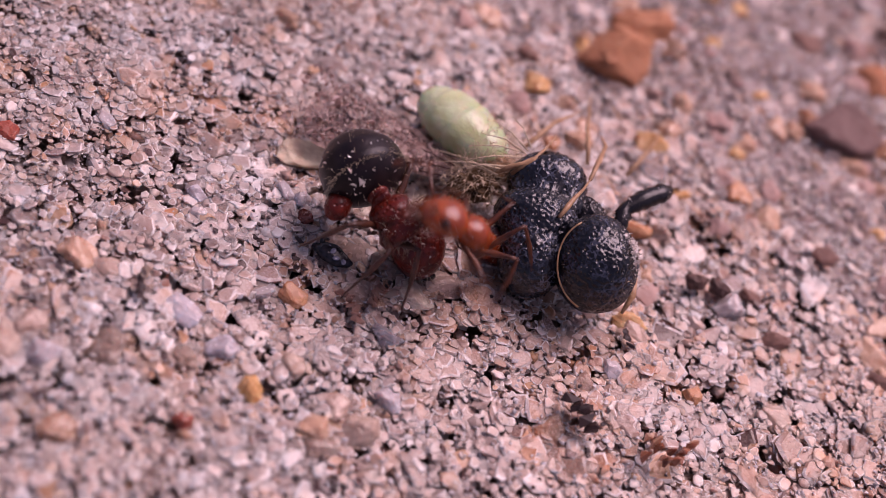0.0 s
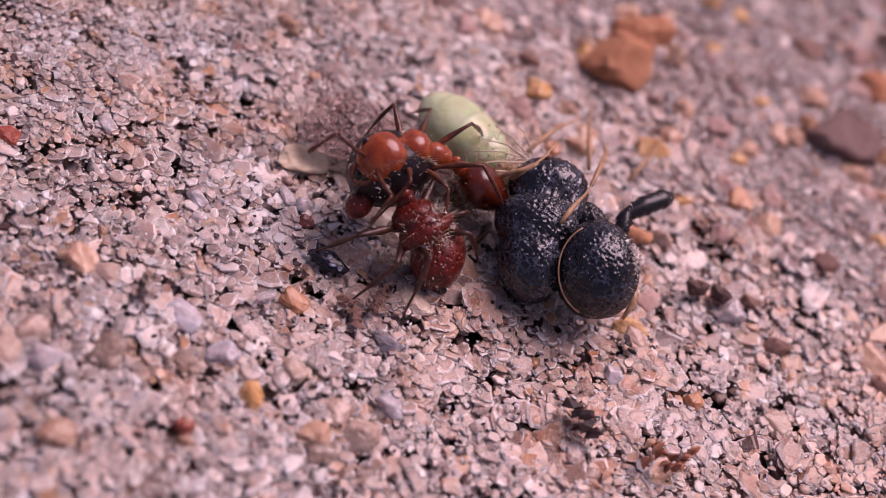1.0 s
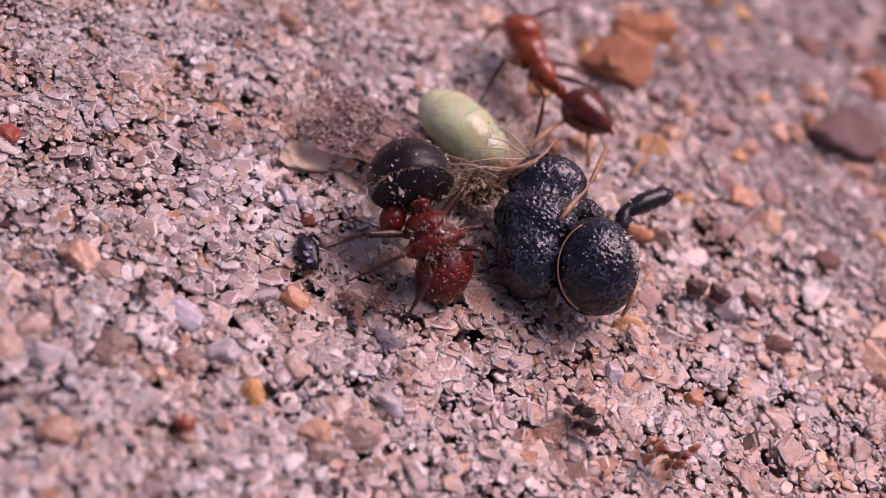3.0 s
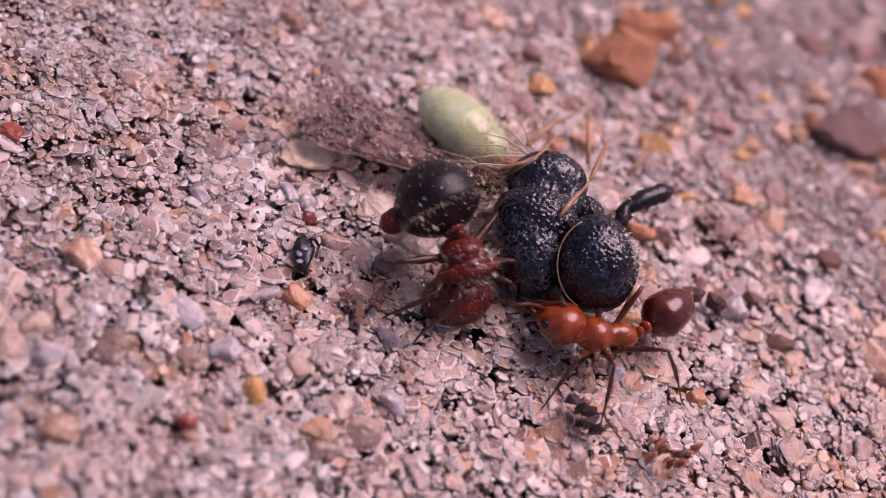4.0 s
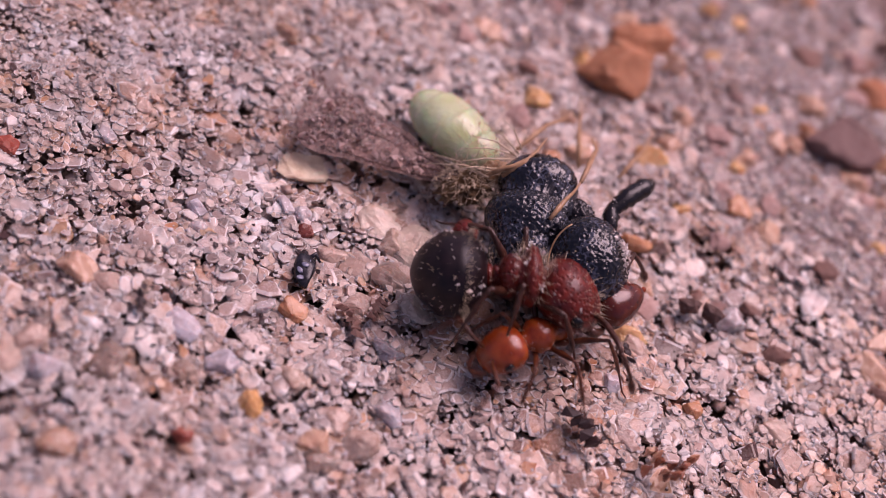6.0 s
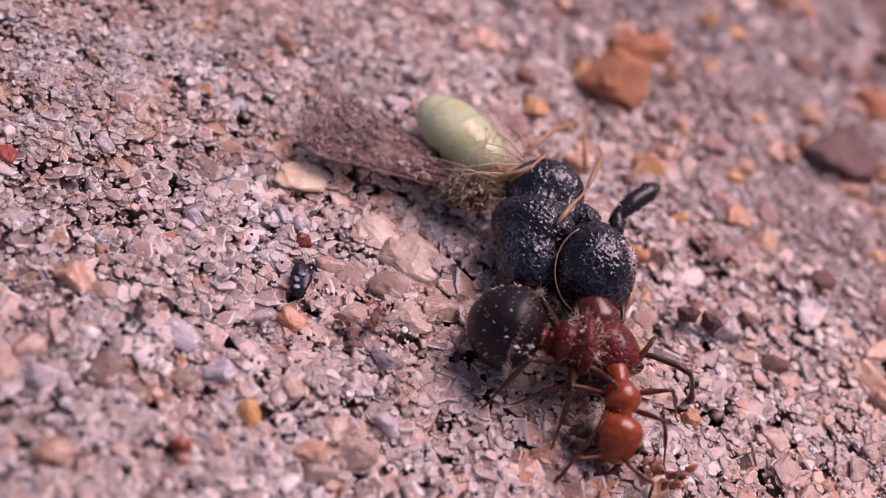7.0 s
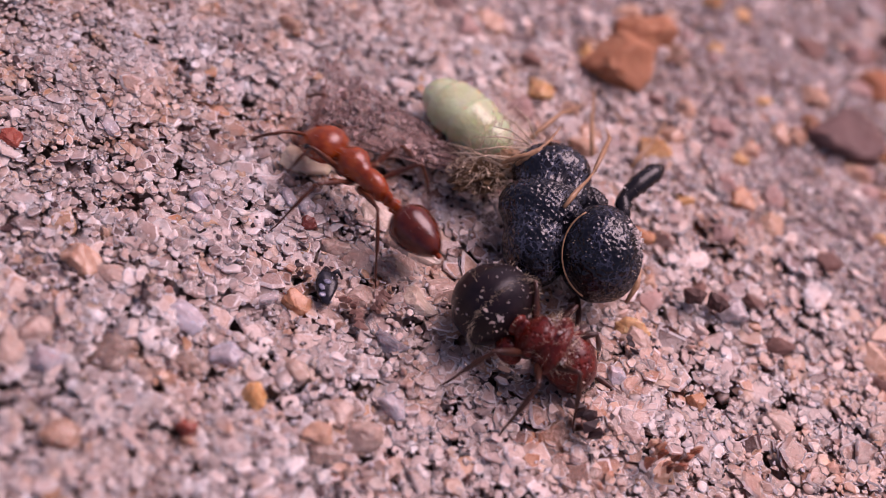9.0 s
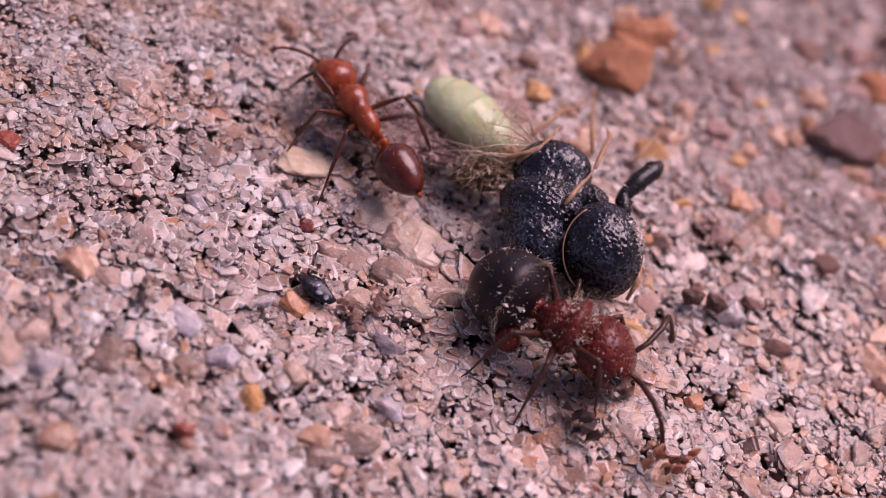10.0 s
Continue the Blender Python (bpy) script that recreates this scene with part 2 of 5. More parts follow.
def tube(bm, points, radii, n=8):
    """A tapered limb through points, closed at both ends."""
    pts = [Vector(q) for q in points]
    rings = []
    for i, q in enumerate(pts):
        d = (pts[min(i + 1, len(pts) - 1)] - pts[max(i - 1, 0)]).normalized()
        u = d.cross(Vector((0.31, 0.17, 0.93))).normalized()
        w = d.cross(u)
        r = radii[i]
        rings.append([bm.verts.new(q + (u * math.cos(2 * math.pi * k / n) + w * math.sin(2 * math.pi * k / n)) * r) for k in range(n)])
    for a, b in zip(rings, rings[1:]):
        for k in range(n):
            j = (k + 1) % n
            bm.faces.new((a[k], a[j], b[j], b[k]))
    bm.faces.new(rings[0][::-1])
    bm.faces.new(rings[-1])


def ball(bm, at, radii, sub=3, rough=0.0, freq=2.0, turn=None):
    made = bmesh.ops.create_icosphere(bm, subdivisions=sub, radius=1.0)["verts"]
    for v in made:
        q = v.co.normalized()
        q = q * (1 + rough * noise.noise(q * freq + Vector(at)))
        q = Vector((q.x * radii[0], q.y * radii[1], q.z * radii[2]))
        if turn:
            q = turn @ q
        v.co = q + Vector(at)


def fused(bm, at, lumps, sub=6, power=9.0):
    """Several ellipsoids grown into one skin round a common middle."""
    shells = [(LIE @ Matrix.Rotation(radians(turn), 3, "Z"), Vector(c) - Vector(at), radii) for c, radii, turn in lumps]
    made = bmesh.ops.create_icosphere(bm, subdivisions=sub, radius=1.0)["verts"]
    for v in made:
        d = v.co.normalized()
        total = 0.05 ** power
        for turn, c, radii in shells:
            o, q = turn.transposed() @ (-c), turn.transposed() @ d
            o = Vector((o.x / radii[0], o.y / radii[1], o.z / radii[2]))
            q = Vector((q.x / radii[0], q.y / radii[1], q.z / radii[2]))
            qa, qb, qc = q.dot(q), o.dot(q), o.dot(o) - 1
            disc = qb * qb - qa * qc
            if disc > 0:
                far = (-qb + math.sqrt(disc)) / qa
                if far > 0:
                    total += far ** power * min(1.0, disc * 6 / (qa + 1e-6))
        v.co = d * total ** (1 / power) + Vector(at)
    for _ in range(4):
        bmesh.ops.smooth_vert(bm, verts=bm.verts, factor=0.5, use_axis_x=True, use_axis_y=True, use_axis_z=True)


def pitted(bm, cell, depth):
    """Presses a net of small pits into a shell."""
    bm.normal_update()
    moves = []
    for v in bm.verts:
        d = noise.voronoi(v.co / cell)[0]
        s = min(1.0, max(0.0, (d[1] - d[0]) * 2.2))
        moves.append(v.normal * (-depth * s + 0.4 * depth * noise.noise(v.co * 9)))
    for v, m in zip(bm.verts, moves):
        v.co += m


def spikes(bm, rnd, count, at, radii, length, thick=0.008, low=-0.2, bend=0.3):
    """Fine hairs standing on an ellipsoid."""
    for _ in range(count):
        while True:
            d = Vector((rnd.gauss(0, 1), rnd.gauss(0, 1), rnd.gauss(0, 1))).normalized()
            if d.z > low:
                break
        root = Vector((d.x * radii[0], d.y * radii[1], d.z * radii[2])) + Vector(at)
        out = (d + Vector((rnd.uniform(-bend, bend), rnd.uniform(-bend, bend), rnd.uniform(-bend, bend)))).normalized()
        ln = length * rnd.uniform(0.5, 1.2)
        u = out.orthogonal().normalized() * thick
        w = out.cross(u)
        a = [bm.verts.new(root + u), bm.verts.new(root - 0.5 * u + 0.87 * w), bm.verts.new(root - 0.5 * u - 0.87 * w)]
        tip = bm.verts.new(root + out * ln)
        for k in range(3):
            bm.faces.new((a[k], a[(k + 1) % 3], tip))


def specks(bm, rnd, count, at, radii, size, low=-0.1):
    """Tiny sand crumbs stuck on an ellipsoid."""
    for _ in range(count):
        while True:
            d = Vector((rnd.gauss(0, 1), rnd.gauss(0, 1), rnd.gauss(0, 1))).normalized()
            if d.z > low:
                break
        c = Vector((d.x * radii[0], d.y * radii[1], d.z * radii[2])) + Vector(at)
        r = size * rnd.uniform(0.5, 1.4)
        vs = [bm.verts.new(c + Vector((rnd.uniform(-1, 1), rnd.uniform(-1, 1), rnd.uniform(-1, 1))) * r) for _ in range(4)]
        for f in ((0, 1, 2), (0, 3, 1), (1, 3, 2), (0, 2, 3)):
            bm.faces.new([vs[k] for k in f])


# ---- ground ----
def height(x, y):
    """Relief of the sand in mm, at x, y in mm."""
    return (0.16 * np.sin(0.55 * x + 0.8) * np.cos(0.47 * y - 0.4) + 0.10 * np.sin(1.3 * x - 0.7 * y)
            + 0.09 * np.sin(2.4 * y + 1.1 * x) * np.cos(1.9 * x - 0.6 * y) - 0.1)


def make_ground():
    n, half = 220, 4000.0
    line = np.linspace(-1, 1, n + 1)
    line = half * np.sign(line) * np.abs(line) ** 4.5
    gx, gy = np.meshgrid(line, line)
    gz = height(gx, gy) - 1.1
    me = bpy.data.meshes.new("ground")
    idx = np.arange((n + 1) ** 2).reshape(n + 1, n + 1)
    faces = np.stack([idx[:-1, :-1], idx[:-1, 1:], idx[1:, 1:], idx[1:, :-1]], -1).reshape(-1, 4)
    me.from_pydata((np.stack([gx, gy, gz], -1).reshape(-1, 3) * MM).tolist(), [], faces.tolist())
    me.materials.append(SOIL)
    me.polygons.foreach_set("use_smooth", [True] * len(me.polygons))
    return tagged(new("ground", me), "pinkish quartz sand ground, uneven and loose", "ground", kind="structure")


ground = make_ground()
placed = []       # x, y, radius of the larger grains, in mm

CHIPS = []        # unit shapes of grains: (vertices, faces, edge marks)
FLAKES = []
BOLD = []


def keep_hull(bm, pts):
    bmesh.ops.convex_hull(bm, input=pts)
    loose = [v for v in bm.verts if not v.link_faces]
    bmesh.ops.delete(bm, geom=loose, context="VERTS")
    bmesh.ops.triangulate(bm, faces=bm.faces)
    bm.verts.index_update()
    CHIPS.append((np.array([v.co for v in bm.verts]), np.array([[v.index for v in f.verts] for f in bm.faces])))
    bm.free()


def quartz(rnd, worn=0.09, facets=12, segments=1):
    """A broken quartz grain: flat facets with narrow worn edges. Gives vertices, faces and which faces are edges."""
    bm = bmesh.new()
    pts = []
    n = facets // 2
    start, lean = rnd.uniform(0, 6.3), rnd.uniform(-0.3, 0.3)
    for h, wide in ((0.62, 0.84), (0.1, 1.0), (-0.8, 0.6)):
        for k in range(n):
            a = start + (k + rnd.uniform(-0.38, 0.38)) * 2 * math.pi / n
            r = wide * rnd.uniform(0.8, 1.2)
            x = r * math.cos(a)
            pts.append(bm.verts.new((x, r * math.sin(a), h + lean * x + rnd.uniform(-0.07, 0.07))))
        start += 1.1
    bmesh.ops.convex_hull(bm, input=pts)
    bmesh.ops.delete(bm, geom=[v for v in bm.verts if not v.link_faces], context="VERTS")
    bmesh.ops.dissolve_limit(bm, angle_limit=0.42, verts=bm.verts, edges=bm.edges)
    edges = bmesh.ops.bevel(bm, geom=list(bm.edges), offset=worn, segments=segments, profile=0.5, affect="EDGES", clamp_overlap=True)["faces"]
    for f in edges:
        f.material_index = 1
    bmesh.ops.triangulate(bm, faces=bm.faces)
    bm.verts.index_update()
    vs = np.array([v.co for v in bm.verts])
    fs = np.array([[v.index for v in f.verts] for f in bm.faces])
    rims = np.array([f.material_index for f in bm.faces])
    bm.free()
    return vs, fs, rims


def splinter(rnd):
    """A broken plate of quartz with a ragged outline; the ring round its top is its edge."""
    n = rnd.randint(7, 11)
    lean = rnd.uniform(-0.3, 0.3)
    wave = [(rnd.uniform(0, 6.3), rnd.uniform(0.05, 0.2)) for _ in range(3)]
    vs, fs, rims, rim = [(0, 0, 0.62)], [], [], []
    for i in range(n):
        a = (i + rnd.uniform(-0.36, 0.36)) * 2 * math.pi / n
        r = 0.98 + sum(w * math.cos((k + 2) * a + ph) for k, (ph, w) in enumerate(wave)) + rnd.uniform(-0.24, 0.18)
        rim.append((max(0.45, r), a))
    inner = rnd.uniform(0.74, 0.86)
    for wide, level, rough in ((0.5, 0.62, 0.06), (inner, 0.58, 0.07), (1.0, 0.34, 0.08), (0.7, -0.8, 0.1)):
        for r, a in rim:
            x, y = wide * r * math.cos(a), wide * r * math.sin(a)
            vs.append((x, y, level + lean * x + rnd.uniform(-rough, rough)))
    for i in range(n):
        j = (i + 1) % n
        fs.append((0, 1 + i, 1 + j))
        rims.append(0)
        for ring in range(3):
            a, b = 1 + ring * n, 1 + (ring + 1) * n
            fs.extend(((a + i, b + i, b + j), (a + i, b + j, a + j)))
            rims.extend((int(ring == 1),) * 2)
    return np.array(vs), np.array(fs), np.array(rims)


def unit_shapes():
    rnd = random.Random(4)
    for k in range(5):
        # splinters with sharp corners
        bm = bmesh.new()
        pts = []
        for _ in range(rnd.randint(8, 12)):
            d = Vector((rnd.gauss(0, 1), rnd.gauss(0, 1), rnd.gauss(0, 1))).normalized()
            pts.append(bm.verts.new(d * rnd.uniform(0.8, 1.2)))
        keep_hull(bm, pts)
    for k in range(36):
        FLAKES.append(splinter(rnd))
    for k in range(18):
        FLAKES.append(quartz(rnd, rnd.uniform(0.07, 0.15), rnd.randint(10, 15)))
    for k in range(16):
        BOLD.append(quartz(rnd, 0.16, rnd.randint(11, 15), 2))


unit_shapes()
hero_rnd = random.Random(11)


def shape_bm(shape):
    bm = bmesh.new()
    vs = [bm.verts.new(v) for v in shape[0]]
    for f in shape[1]:
        bm.faces.new([vs[k] for k in f])
    return bm


def pebble(material, at, size, label, category="sand grain", turn=0.0, sink=0.6, name="pebble", group=""):
    """A grain that stands out among the rest: size is its three radii in mm."""
    bm = shape_bm(hero_rnd.choice(BOLD))
    bmesh.ops.subdivide_edges(bm, edges=bm.edges, cuts=1, use_grid_fill=True)
    m = Matrix.Rotation(hero_rnd.uniform(0, 6.3), 3, Vector((hero_rnd.gauss(0, 1), hero_rnd.gauss(0, 1), 1)).normalized())
    for v in bm.verts:
        q = m @ v.co
        q = q * (1.06 + 0.2 * noise.noise(q * 1.7 + Vector(at)) + 0.08 * noise.noise(q * 4.5 + Vector(at)))
        v.co = (q.x * size[0], q.y * size[1], q.z * size[2])
    x, y = at[0], at[1]
    if material in (PALE, PEACH, TAN) and sink == 0.6:
        sink = 0.74        # these lie almost flush with the sand
    z = float(height(x, y)) + size[2] * (1 - 2 * sink)
    ob = part(name, bm, material, smooth=False)
    ob.matrix_basis = pose(x * MM, y * MM, z * MM, hero_rnd.uniform(-8, 8), hero_rnd.uniform(-8, 8), turn)
    placed.append((x, y, 0.5 * (size[0] + size[1]) * 0.95))
    return tagged(ob, label, category, group)


# ---- pebbles and flakes that stand out ----
O = "rounded orange quartz grain bedded in pale sand"
A = "glossy amber grain lying among pinkish sand"
C = "clear whitish quartz grain lying on the sand"
T = "dull tan grain half sunk in the sand"
pebble(AMBER, (-2.351, -5.634, 0.1), (0.36, 0.33, 0.3), A, turn=20)
pebble(TAN, (0.044, -5.18, 0.1), (0.36, 0.55, 0.36), "smooth yellow tan grain lying among pinkish sand", turn=-20, sink=0.45)
pebble(RED, (-3.219, -6.946, 0.1), (0.23, 0.24, 0.22), "small dark red grain on pale sand")
pebble(ORANGE, (-2.442, -2.814, 0.15), (0.36, 0.34, 0.3), O, turn=10)
pebble(LEMON, (-3.872, 0.937, 0.1), (0.74, 0.56, 0.24), "large pale yellow translucent grain with dark specks", turn=20, sink=0.5)
pebble(RUST, (2.25, 9.9, 0.3), (0.95, 0.75, 0.65), "bright rusty orange lump beside a larger pebble", "pebble", turn=20)
pebble(RUST, (2.018, 8.633, 0.3), (1.35, 1.0, 0.8), "large rough orange pebble standing out of the sand", "pebble", turn=50, sink=0.5)
pebble(AMBER, (3.574, 5.962, 0.2), (0.45, 0.4, 0.34), A, turn=40)
pebble(ORANGE, (3.961, 3.097, 0.12), (0.46, 0.24, 0.26), "elongated pinkish orange grain beside the black insect", turn=22, sink=0.35)
pebble(PEACH, (4.533, 3.334, 0.12), (0.27, 0.22, 0.24), "small pale peach grain lying on the sand", sink=0.35)
pebble(DULL, (-6.884, -4.258, 0.1), (0.6, 0.42, 0.36), "brownish orange grain with a dark underside", turn=-20)
pebble(RED, (-9.633, -2.192, 0.1), (0.28, 0.26, 0.24), "bright red grain among fine pale sand")
pebble(ORANGE, (6.469, -0.623, 0.1), (0.3, 0.26, 0.24), O, turn=60)
pebble(RUST, (8.667, 11.867, 0.3), (0.7, 0.62, 0.55), "large rough orange pebble standing out of the sand", "pebble")
pebble(UMBER, (8.232, 9.331, 0.3), (1.2, 0.85, 0.8), "large dark brown lump lying on the sand", "pebble", turn=10, sink=0.45)
pebble(DULL, (-1.491, 7.929, 0.2), (0.42, 0.36, 0.32), O)
pebble(CLEAR, (6.686, 2.159, 0.15), (0.45, 0.36, 0.34), "milky white quartz grain lying on the sand", turn=25, sink=0.42)
pebble(BROWN, (7.057, 2.697, 0.1), (0.3, 0.22, 0.2), "small dark brown grain on pale sand")
pebble(CLEAR, (-6.381, -6.737, 0.1), (0.48, 0.42, 0.36), "milky white quartz grain lying on the sand")
pebble(CLEAR, (-3.241, -4.924, 0.1), (0.38, 0.36, 0.32), C)
pebble(TAN, (-5.327, -5.941, 0.1), (0.66, 0.48, 0.4), T, turn=15)
pebble(TAN, (-7.08, -6.957, 0.1), (0.55, 0.5, 0.44), T)
pebble(DULL, (-5.281, -8.134, 0.1), (0.46, 0.36, 0.32), O, turn=25)
pebble(CLEAR, (-4.426, -4.453, 0.1), (0.6, 0.36, 0.3), C, turn=-15)
pebble(CLEAR, (4.566, -0.993, 0.12), (0.36, 0.2, 0.16), "flat white flake of quartz on the sand", turn=-40)
pebble(CLEAR, (-5.459, -1.441, 0.12), (0.32, 0.2, 0.2), C, turn=-30)
pebble(CLEAR, (-5.147, -1.941, 0.12), (0.24, 0.22, 0.2), C)
pebble(CLEAR, (-8.015, -0.71, 0.12), (0.34, 0.19, 0.18), C, turn=-35)
pebble(CLEAR, (-3.73, -0.388, 0.12), (0.3, 0.18, 0.18), C, turn=-45)
pebble(CLEAR, (-3.323, -0.395, 0.12), (0.26, 0.2, 0.18), C, turn=-30)
pebble(CLEAR, (-3.086, -3.038, 0.12), (0.3, 0.18, 0.18), C, turn=50)
pebble(DULL, (-5.811, 4.495, 0.1), (0.36, 0.32, 0.28), O)
pebble(AMBER, (0.357, 6.363, 0.2), (0.45, 0.4, 0.3), A)
pebble(DULL, (1.974, 5.781, 0.2), (0.42, 0.38, 0.3), O)
pebble(TAN, (-10.271, -1.145, 0.1), (0.4, 0.12, 0.12), "short yellowish straw sliver on the sand", turn=25)
pebble(DULL, (-0.841, -5.67, 0.1), (0.42, 0.36, 0.3), O)
pebble(AMBER, (4.585, 0.472, 0.1), (0.4, 0.3, 0.28), A)
pebble(DULL, (3.278, 9.709, 0.2), (0.42, 0.38, 0.3), O)
pebble(BROWN, (6.764, 12.363, 0.2), (0.5, 0.4, 0.3), "dark brown grain on pale sand")
pebble(BROWN, (-0.122, 7.133, 0.2), (0.34, 0.3, 0.24), "dark brown grain on pale sand")
pebble(PALE, (-0.645, 0.185, 0.1), (0.95, 0.8, 0.45), "large clear yellowish grain half sunk in sand", turn=10)
pebble(PALE, (-1.784, 0.474, 0.1), (0.7, 0.55, 0.3), "pale translucent grain in the sand")
pebble(TAN, (-1.216, 0.019, 0.1), (0.5, 0.4, 0.36), T)
pebble(PALE, (-0.136, -1.575, 0.1), (0.5, 0.4, 0.34), "pale translucent grain in the sand")
pebble(TAN, (8.483, -0.03, 0.1), (0.42, 0.36, 0.3), T)
pebble(RED, (-3.07, -0.759, 0.1), (0.22, 0.18, 0.18), "small dark red grain on pale sand")
pebble(TAN, (-3.923, -5.444, 0.1), (0.42, 0.36, 0.3), T)
pebble(CLEAR, (-0.269, -2.859, 0.12), (0.36, 0.26, 0.24), C)
pebble(TAN, (-1.819, -4.551, 0.1), (0.44, 0.34, 0.3), T)
pebble(CLEAR, (0.237, -4.174, 0.1), (0.4, 0.3, 0.28), C)


PK = "flat peach-coloured translucent grain in the sand"
pebble(PEACH, (-1.721, -0.843, 0.1), (0.52, 0.4, 0.2), PK, turn=15)
pebble(PEACH, (-0.819, -0.961, 0.1), (0.6, 0.45, 0.22), PK, turn=-20)
pebble(PEACH, (0.38, -0.916, 0.1), (0.55, 0.42, 0.22), PK, turn=40)
pebble(PEACH, (-2.393, -0.891, 0.1), (0.42, 0.34, 0.2), PK, turn=5)
pebble(PEACH, (-1.299, -1.92, 0.1), (0.42, 0.34, 0.2), PK, turn=70)
pebble(PEACH, (-6.091, -4.284, 0.1), (0.5, 0.36, 0.22), PK, turn=10)
pebble(PEACH, (-0.643, -4.903, 0.1), (0.45, 0.36, 0.22), PK, turn=-15)
pebble(PEACH, (-0.551, -5.915, 0.1), (0.5, 0.4, 0.22), PK, turn=25)
pebble(PEACH, (0.87, -5.507, 0.1), (0.42, 0.3, 0.2), PK, turn=55)
pebble(PEACH, (4.697, 0.218, 0.1), (0.5, 0.36, 0.22), PK, turn=-30)
pebble(PEACH, (-7.721, 0.401, 0.1), (0.3, 0.24, 0.16), PK)
pebble(PEACH, (-6.88, -6.218, 0.1), (0.5, 0.4, 0.22), PK, turn=20)


def far_lumps():
    """Dull brown and orange lumps strewn over the far stretch of sand."""
    rnd = random.Random(77)
    for k in range(90):
        x, y = rnd.uniform(-3.0, 11.0), rnd.uniform(3.5, 15.0)
        if y < 4.2 + 0.12 * abs(x - 4.0) or abs(x + 1.5) + abs(y - 4.0) < 2.6 or rnd.random() < 0.25:
            continue
        r = rnd.uniform(0.18, 0.42)
        mat = (DULL, BROWN, AMBER, MAUVE, DULL, ORANGE, MAUVE)[k % 7]
        kind = ("dull orange", "dark brown", "amber", "mauve brown", "dull orange", "rusty orange", "mauve brown")[k % 7]
        pebble(mat, (x, y, 0), (r * rnd.uniform(0.9, 1.5), r, r * 0.8), kind + " grain bedded in far sand", turn=rnd.uniform(0, 180), group="coloured grains on the far sand")


far_lumps()


def dark_lumps():
    """Brown and mauve crumbs on the darker side of the sand."""
    rnd = random.Random(52)
    for k in range(30):
        x, y = rnd.uniform(4.5, 12.0), rnd.uniform(1.5, 10.0)
        r = rnd.uniform(0.16, 0.4)
        mat = (MAUVE, BROWN, MAUVE, DULL)[k % 4]
        kind = ("mauve brown", "dark brown", "mauve brown", "dull orange")[k % 4]
        pebble(mat, (x, y, 0), (r * rnd.uniform(1.0, 1.7), r, r * 0.6), kind + " grain bedded in far sand", turn=rnd.uniform(0, 180), group="coloured grains on the far sand")


dark_lumps()


def flake(at, length, width, turn, label, name="dark_fragment", material=None, bits=0):
    """A dark broken sliver: a few splinters stuck end to end."""
    bm = bmesh.new()
    n = bits or (3 if length < 0.6 else 5)
    for k in range(n):
        shape = hero_rnd.choice(CHIPS)
        m = Matrix.Rotation(hero_rnd.uniform(-0.5, 0.5), 3, "Z")
        c = Vector(((k + 0.5) / n * length - length / 2, hero_rnd.uniform(-0.25, 0.25) * width * (3 if bits else 1), hero_rnd.uniform(-0.1, 0.15) * width))
        s = (length / n * (1.5 if bits else 0.85), width * hero_rnd.uniform(0.4, 0.9) * (0.5 if bits else 1), width * hero_rnd.uniform(0.4, 0.7))
        vs = [bm.verts.new(m @ Vector((q[0] * s[0], q[1] * s[1], q[2] * s[2])) + c) for q in shape[0]]
        for f in shape[1]:
            bm.faces.new([vs[q] for q in f])
    ob = part(name, bm, material or SLIVER, smooth=False)
    ob.matrix_basis = pose(at[0] * MM, at[1] * MM, (float(height(at[0], at[1])) + width * 0.6 + 0.12) * MM, 0, 0, turn)
    return tagged(ob, label, "fragment", kind="stuff" if bits else "")


flake((-5.332, -4.562, 0.1), 0.75, 0.13, -70, "thin black plant sliver lying on sand")
flake((-6.995, -4.745, 0.1), 0.8, 0.13, -25, "thin black plant sliver lying on sand")
flake((4.14, -2.83, 0.1), 0.95, 0.36, -40, "black crumbled insect fragment lying on sand")
flake((6.195, -2.647, 0.1), 1.2, 0.4, 15, "crumbled rusty plant bits lying on sand", material=CRUMBLE, bits=14)
flake((4.583, -0.233, 0.1), 0.5, 0.14, -50, "black crumbled insect fragment lying on sand")
flake((-1.145, -2.652, 0.1), 0.7, 0.2, -50, "dark brown crumbled plant bits lying on sand", material=BROWN)
flake((-0.871, -2.149, 0.1), 0.6, 0.2, -100, "dark brown crumbled plant bits lying on sand", material=BROWN)
flake((-1.516, -2.395, 0.1), 0.4, 0.16, 10, "dark brown crumbled plant bits lying on sand", material=BROWN)
flake((-8.839, -3.821, 0.1), 0.4, 0.08, -20, "thin black plant sliver lying on sand")
flake((-2.436, 5.408, 0.2), 0.5, 0.06, 55, "thin black plant sliver lying on sand")
flake((3.585, 6.850, 0.2), 0.50, 0.06, 40, "thin black plant sliver lying on sand")
flake((1.413, 6.461, 0.2), 0.35, 0.06, -30, "thin black plant sliver lying on sand")
flake((3.938, 7.755, 0.2), 0.70, 0.06, 10, "thin black plant sliver lying on sand")
flake((0.140, 6.350, 0.2), 0.40, 0.06, 15, "thin black plant sliver lying on sand")


# ---- the black insect lying on its side ----
def prey_at(p):
    return Vector(p) - PREY


